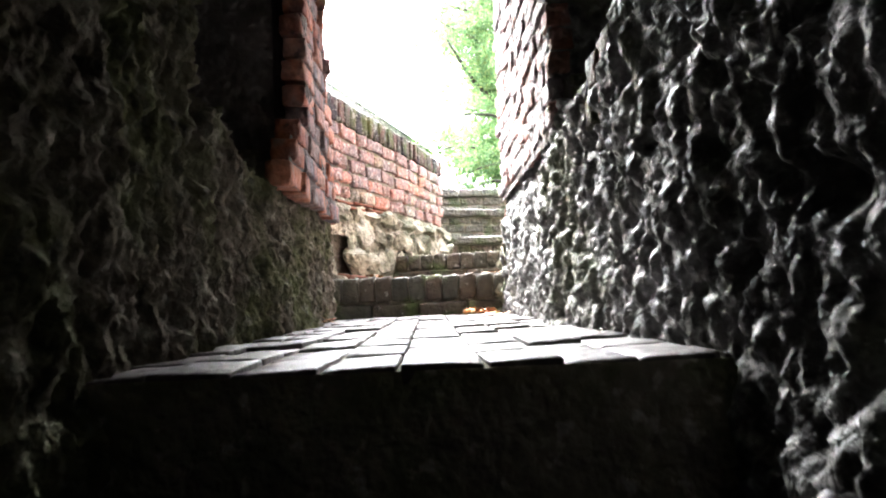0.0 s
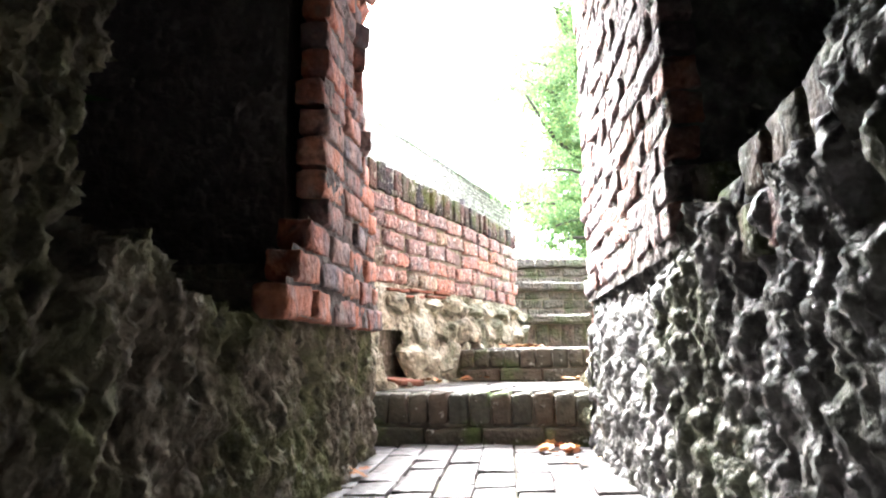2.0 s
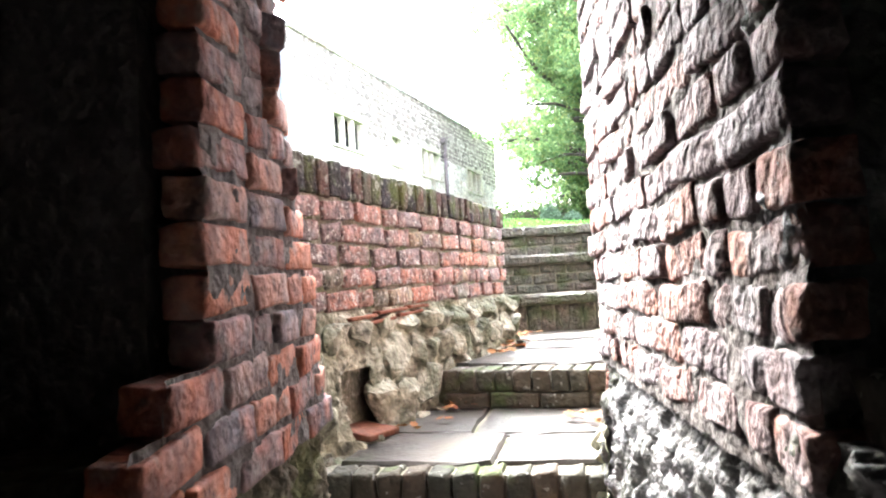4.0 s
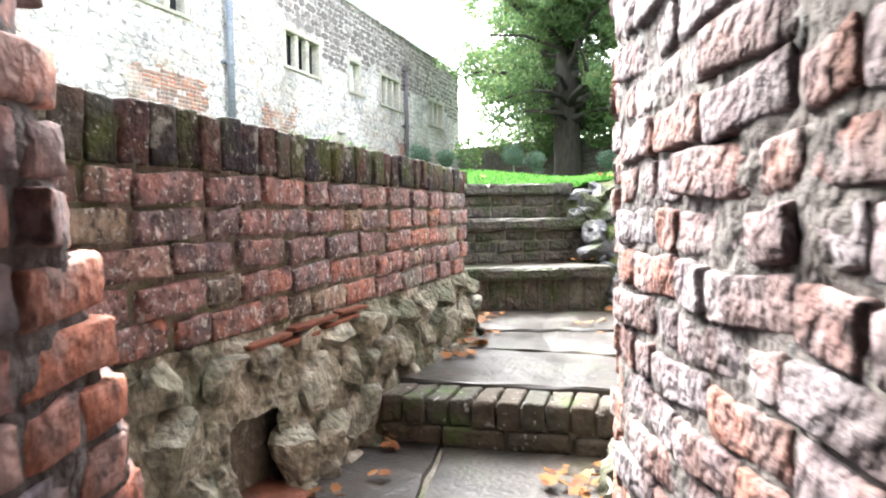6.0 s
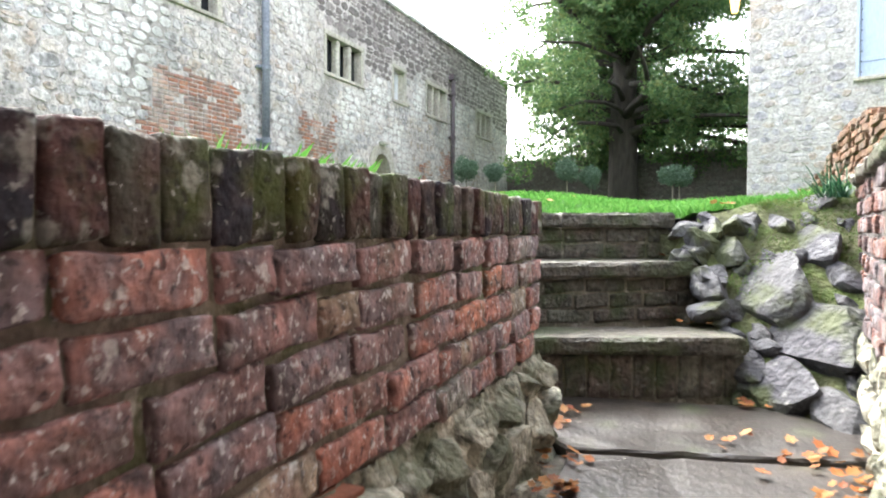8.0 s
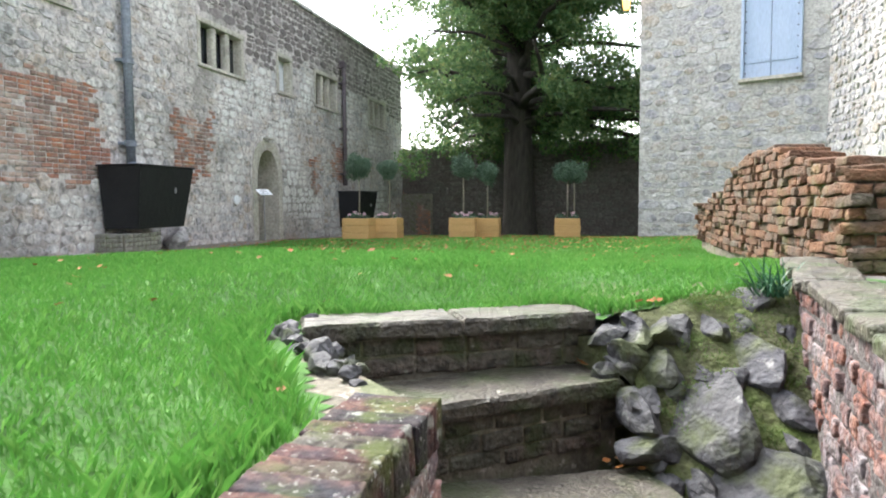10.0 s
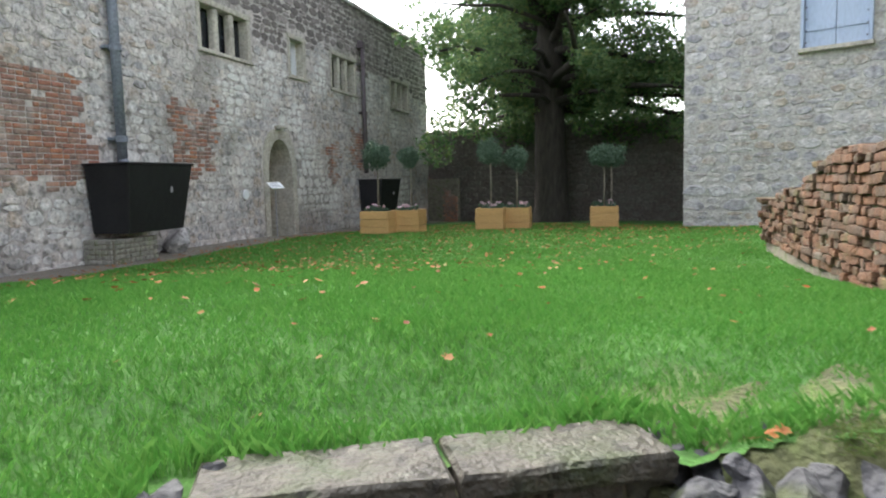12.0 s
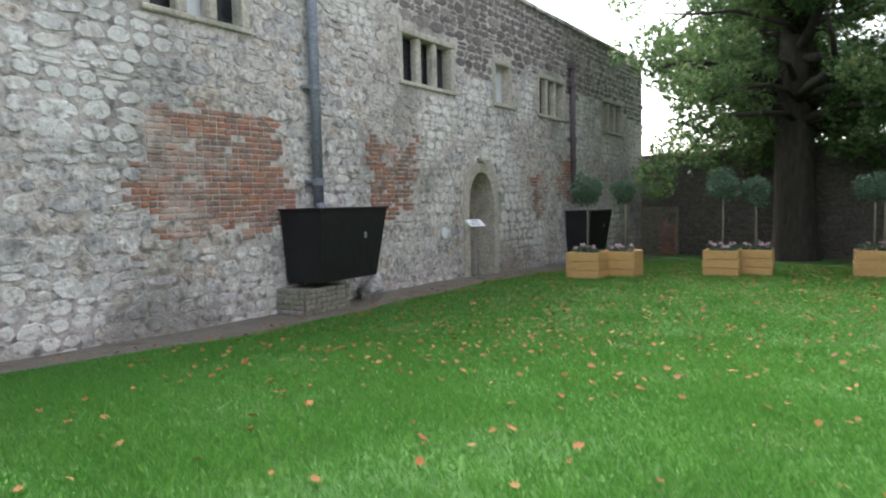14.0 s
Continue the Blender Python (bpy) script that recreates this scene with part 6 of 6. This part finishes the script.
def build_tree():
    rng = random.Random(91)
    base = Vector((-10.5, 24.4, 0.66))
    tree = thing("oak_tree", "tall old oak with a dark trunk and spreading green crown", "tree", at=tuple(base))
    bm = bmesh.new()
    tube(bm, [(0, 0, -0.2), (0.0, 0, 0.12), (0.02, 0.0, 0.6), (0.0, 0.02, 2.0), (-0.05, 0.0, 4.0), (-0.02, 0.05, 6.5), (0.1, 0.1, 17)], [0.85, 0.68, 0.55, 0.50, 0.45, 0.38, 0.12], 14)
    for v in bm.verts:
        v.co += Vector((noise.noise(v.co * 3), noise.noise(v.co * 3 + Vector((5, 0, 0))), 0)) * 0.03
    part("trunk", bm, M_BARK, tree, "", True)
    centres, radii = [], []
    for k in range(128):
        a = rng.uniform(0, 6.283)
        z0 = rng.uniform(3.6, 9.0) if k % 5 < 3 else rng.uniform(8, 15.5)
        if k > 112:
            z0 = rng.uniform(3.3, 4.6)
        L = rng.uniform(2.6, 6.0) * (1.1 if z0 < 7 else 0.8)
        rise = rng.uniform(0.0 if z0 < 5 else -0.1, 0.2 if z0 < 4.5 else 0.5)
        pts, p = [], Vector((0, 0, z0))
        d = Vector((math.cos(a), math.sin(a), rise)).normalized()
        for q in range(6):
            pts.append(p.copy())
            p = p + d * L / 5
            d = (d + Vector((rng.uniform(-0.3, 0.3), rng.uniform(-0.3, 0.3), rng.uniform(-0.25, 0.12)))).normalized()
        r0 = rng.uniform(0.08, 0.17)
        reach = pts[-1].x * -0.885 + pts[-1].y * -0.466
        if reach > min(5.8, 2.7 + 0.5 * max(0.0, pts[-1].z - 4.4)):
            continue
        bm = bmesh.new()
        tube(bm, pts, [r0 * (1 - 0.16 * q) for q in range(6)], 7)
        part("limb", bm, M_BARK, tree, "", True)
        for q in (1, 2, 3, 4, 5):
            for _ in range(3):
                c = pts[q] + Vector((rng.uniform(-0.7, 0.7), rng.uniform(-0.7, 0.7), rng.uniform(-0.85, 0.6)))
                r = rng.uniform(0.25, 0.62)
                veil = abs(c.x * 0.885 + c.y * 0.466) < 0.85 and c.x * 0.466 - c.y * 0.885 > 0 and c.z < 6.5
                if not veil and c.x * -0.885 + c.y * -0.466 < min(6.3, 3.3 + 0.5 * max(0.0, c.z - 4.4)):      # the crown thins out towards the building
                    centres.append(tuple(c))
                    radii.append(r)
    g = np.random.default_rng(5)
    ob = obj("crown", leaf_cloud("crown", centres, radii, 250000, 0.125, M_OAK, g, 0.55, 0.8), None, tree)
    tagged(ob, kind="stuff")
    # hedge of leaves that shows over the far wall
    cs = [(-12.5 + 0.6 * i + rng.uniform(-0.3, 0.3), 27.2, 3.3 + rng.uniform(-0.4, 0.5)) for i in range(12)]
    ob = obj("shrubs", leaf_cloud("shrubs", cs, [rng.uniform(0.6, 1.0) for _ in cs], 5000, 0.16, M_OAK, g, 0.6))
    tagged(ob, "green shrubs growing behind the far boundary wall", "shrub", kind="stuff")


def planter(x, y, rz, stems, size=0.6, h=0.52):
    z = ground_z(x, y) - 0.01
    rng = random.Random(int(x * 100) + 1000)
    t = thing("planter", "square planter of new pale softwood boards on the lawn", "planter", "wooden planters", at=(x, y, z), rz=rz)
    hs = size / 2
    for lay in range(3):
        zc = h / 3 * (lay + 0.5)
        for s in range(4):
            bm = bmesh.new()
            long_ = size + (0.06 if (s + lay) % 2 else -0.02)
            box(bm, (0, 0, 0), (long_, 0.045, h / 3 - 0.008), 0, 0.006, 0.002, rng)
            ob = part("board", bm, M_WOOD, t)
            a = s * math.pi / 2
            ob.location = (math.sin(a) * hs, -math.cos(a) * hs, zc)
            ob.rotation_euler = (0, 0, a)
    bm = bmesh.new()
    box(bm, (0, 0, h - 0.07), (size - 0.05, size - 0.05, 0.06))
    part("soil", bm, M_SOIL, t)
    g = np.random.default_rng(int(abs(x) * 10))
    cs = [(rng.uniform(-hs, hs) * 0.85, rng.uniform(-hs, hs) * 0.85, h + rng.uniform(-0.02, 0.06)) for _ in range(10)]
    fl = obj("bedding_plants", leaf_cloud("bedding_plants", cs, [0.09] * 10, 500, 0.055, M_BAY, g, 0.6), None, None)
    fl.matrix_world = t.matrix_world.copy()
    tagged(fl, "low green bedding plants filling the wooden planter", "plants", kind="stuff")
    fw = obj("flowers", leaf_cloud("flowers", [(c[0], c[1], c[2] + 0.07) for c in cs[:7]], [0.04] * 7, 160, 0.035, M_PETAL, g, 0.9), None, None)
    fw.matrix_world = t.matrix_world.copy()
    tagged(fw, "small white and pink flowers in the planter", "flowers", kind="stuff")
    for dx, dy, hh, r in stems:
        b = thing("bay_tree", "clipped lollipop bay tree on a thin pale stem", "tree", "clipped bay trees", at=(x + dx, y + dy, z + h - 0.06))
        bm = bmesh.new()
        tube(bm, [(0, 0, 0), (0.01, 0.005, hh * 0.5), (0, 0, hh)], [0.02, 0.017, 0.014], 7)
        part("stem", bm, M_STEM, b, "", True)
        cc = [(rng.gauss(0, r * 0.30), rng.gauss(0, r * 0.30), hh + rng.gauss(0, r * 0.26)) for _ in range(30)]
        part_ob = obj("crown", leaf_cloud("crown", cc, [r * rng.uniform(0.42, 0.62) for _ in cc], 5200, 0.06, M_BAY, g, 0.45, 1.0), None, b)
        tagged(part_ob, kind="stuff")


def build_planters():
    planter(-10.33, 16.05, 23, [(0.0, 0.0, 1.26, 0.29)])
    planter(-10.08, 16.78, 23, [(0.0, 0.1, 1.22, 0.27)])
    planter(-8.86, 18.31, 25, [(0.0, 0.0, 1.32, 0.31)])
    planter(-8.58, 19.02, 25, [(0.0, 0.0, 1.22, 0.28)])
    planter(-6.93, 20.3, 25, [(0.0, 0.0, 1.30, 0.34), (0.14, 0.1, 1.2, 0.26)])


# ---- grass and fallen leaves ----
def build_grass():
    g = np.random.default_rng(12)
    pts, hs = [], []
    n_try = 1400000
    # thick near the camera's way, thinner far off
    x = g.uniform(-13.0, 0.6, n_try)
    y = g.uniform(3.0, 22.5, n_try)
    d = np.hypot(x + 0.8, y - 5.6)
    keep = g.uniform(0, 1, n_try) < np.clip(4.6 / (d + 0.4), 0.16, 1.0) ** 1.2
    x, y, d = x[keep], y[keep], d[keep]
    keep = []
    for a, b in zip(x, y):
        ok = not inside(HOLE_GRASS, a, b) and a < 1.22 - 0.27 * (b - 3.5) and (a + 10.6) * 0.934 + (b - 10.7) * 0.358 > 0.9 + 0.1 * math.sin(b * 3)
        keep.append(ok)
    keep = np.array(keep)
    x, y, d = x[keep], y[keep], d[keep]
    z = np.array([ground_z(float(a), float(b)) for a, b in zip(x, y)])
    patch = np.array([noise.noise((float(a) * 1.3, float(b) * 1.3, 5.0)) for a, b in zip(x, y)])
    n = len(x)
    h = g.uniform(0.015, 0.042, n) * (1 + 0.7 * patch) + 0.010 * g.uniform(0, 1, n)
    rim = np.array([rim_dist(float(a), float(b)) for a, b in zip(x, y)])
    h *= np.where(rim < 0.14, 2.0, 1.0)
    a = g.uniform(0, 2 * np.pi, n)
    w = g.uniform(0.0016, 0.003, n) * (1 + 0.10 * d)
    lean = g.uniform(0.1, 0.9, n) * h
    b2 = a + g.uniform(-1, 1, n)
    sx, sy = np.cos(a) * w, np.sin(a) * w
    lx, ly = np.cos(b2 + 1.57) * lean, np.sin(b2 + 1.57) * lean
    z0 = z - 0.004
    v = np.stack([np.stack([x - sx, y - sy, z0], 1), np.stack([x + sx, y + sy, z0], 1), np.stack([x + sx * 0.7 + lx * 0.35, y + sy * 0.7 + ly * 0.35, z0 + h * 0.62], 1), np.stack([x + lx, y + ly, z0 + h], 1)], 1).reshape(-1, 3)
    i = np.arange(n)[:, None] * 4
    f = np.concatenate([i + np.array([0, 1, 2]), i + np.array([0, 2, 3])], 0)
    ob = obj("grass", from_arrays("grass", v, f, M_GRASS))
    tagged(ob, "short green lawn grass with longer tufts", "grass", kind="stuff")


HOLE_GRASS = [(0.05, 2.5), (-0.17, 3.3), (-0.31, 3.7), (-0.52, 4.3), (-0.82, 5.0), (-1.55, 5.45), (-1.92, 5.85), (-1.84, 5.98), (-1.02, 6.88), (-0.70, 6.82), (0.0, 7.46), (0.42, 7.0), (1.4, 3.0)]


def leaves_at(name, spots, size, label):
    g = random.Random(len(spots))
    v, f = [], []
    for x, y, z in spots:
        s = size * g.uniform(0.6, 1.4)
        a = g.uniform(0, 6.283)
        tx, ty, cu = g.uniform(-0.45, 0.45), g.uniform(-0.45, 0.45), g.uniform(-0.1, 0.35)
        k = len(v)
        out = [(0, -0.55), (0.2, -0.32), (0.42, -0.28), (0.30, 0.0), (0.40, 0.22), (0.16, 0.25), (0, 0.55), (-0.16, 0.25), (-0.40, 0.22), (-0.30, 0.0), (-0.42, -0.28), (-0.2, -0.32)]
        for px, py in out:
            qx, qy = px * math.cos(a) - py * math.sin(a), px * math.sin(a) + py * math.cos(a)
            v.append((x + qx * s, y + qy * s, z + s * (qx * tx + qy * ty + cu * (px * px + py * py)) + 0.012))
        v.append((x, y, z + 0.010))
        f += [(k + i, k + (i + 1) % 12, k + 12) for i in range(12)]
    ob = obj(name, from_arrays(name, v, f, M_FALLEN))
    tagged(ob, label, "leaves", kind="stuff")


def build_leaves():
    rng = random.Random(101)
    spots = []
    while len(spots) < 4300:
        x, y = rng.uniform(-12.0, -0.4), rng.uniform(5.0, 22.0)
        if (x + 10.6) * 0.934 + (y - 10.7) * 0.358 < 0.5:
            continue
        dens = 0.10 + 0.9 * smooth01(-2.0, -7.0, x) * smooth01(6.0, 11.0, y) + 0.5 * smooth01(13, 17, y)
        if rng.random() < dens and not inside(HOLE_GRASS, x, y) and x < 0.9 - 0.27 * (y - 3.5):
            spots.append((x, y, ground_z(x, y) + 0.022))
    leaves_at("lawn_leaves", spots, 0.046, "scattered orange and straw-coloured autumn leaves on the lawn")
    spots = []
    def heap(c, r, n, z):
        for _ in range(n):
            a, q = rng.uniform(0, 6.283), r * math.sqrt(rng.random())
            spots.append((c[0] + q * math.cos(a), c[1] + q * math.sin(a), z + rng.uniform(0, 0.008)))
    heap(P(1.92, 0.60), 0.09, 16, FLOOR + 0.012)
    heap(P(1.72, 0.66), 0.07, 6, FLOOR + 0.008)
    heap(P(1.5, 0.03), 0.04, 3, FLOOR + 0.008)
    heap((0.72, 4.02), 0.13, 26, Z1 + 0.01)
    heap((0.1, 3.95), 0.10, 9, Z1 + 0.01)
    heap((0.2, 3.6), 0.12, 7, Z1 + 0.01)
    heap((-0.38, 5.0), 0.10, 14, Z2 + 0.016)
    heap((-0.16, 4.55), 0.07, 12, Z2 + 0.010)
    heap((-0.27, 4.80), 0.07, 22, Z2 + 0.012)
    heap((0.40, 5.30), 0.14, 34, Z2 + 0.014)
    heap((0.52, 4.95), 0.08, 12, Z2 + 0.010)
    heap((-0.60, 5.33), 0.06, 16, Z2 + 0.016)
    heap((-0.72, 5.50), 0.12, 14, Z2 + 0.02)
    heap((0.34, 5.55), 0.16, 30, Z2 + 0.02)
    heap((0.1, 5.45), 0.25, 14, Z2 + 0.02)
    heap((-0.18, 6.08), 0.08, 8, Z2 + 0.02)
    heap((-0.5, 6.35), 0.12, 5, Z3 + 0.01)
    heap((-0.8, 6.6), 0.12, 4, Z4 + 0.01)
    heap((-0.6, 6.85), 0.09, 5, 1.49)
    leaves_at("step_leaves", spots, 0.044, "small heaps of fallen orange leaves on the steps and paving")


build_ground()
build_gate()
build_steps()
build_left_wall()
build_right_wall()
build_ruin_wall()
build_rockery()
build_facade()
build_buttress()
build_wall_things()
build_tower()
build_tree()
build_planters()
build_grass()
build_leaves()
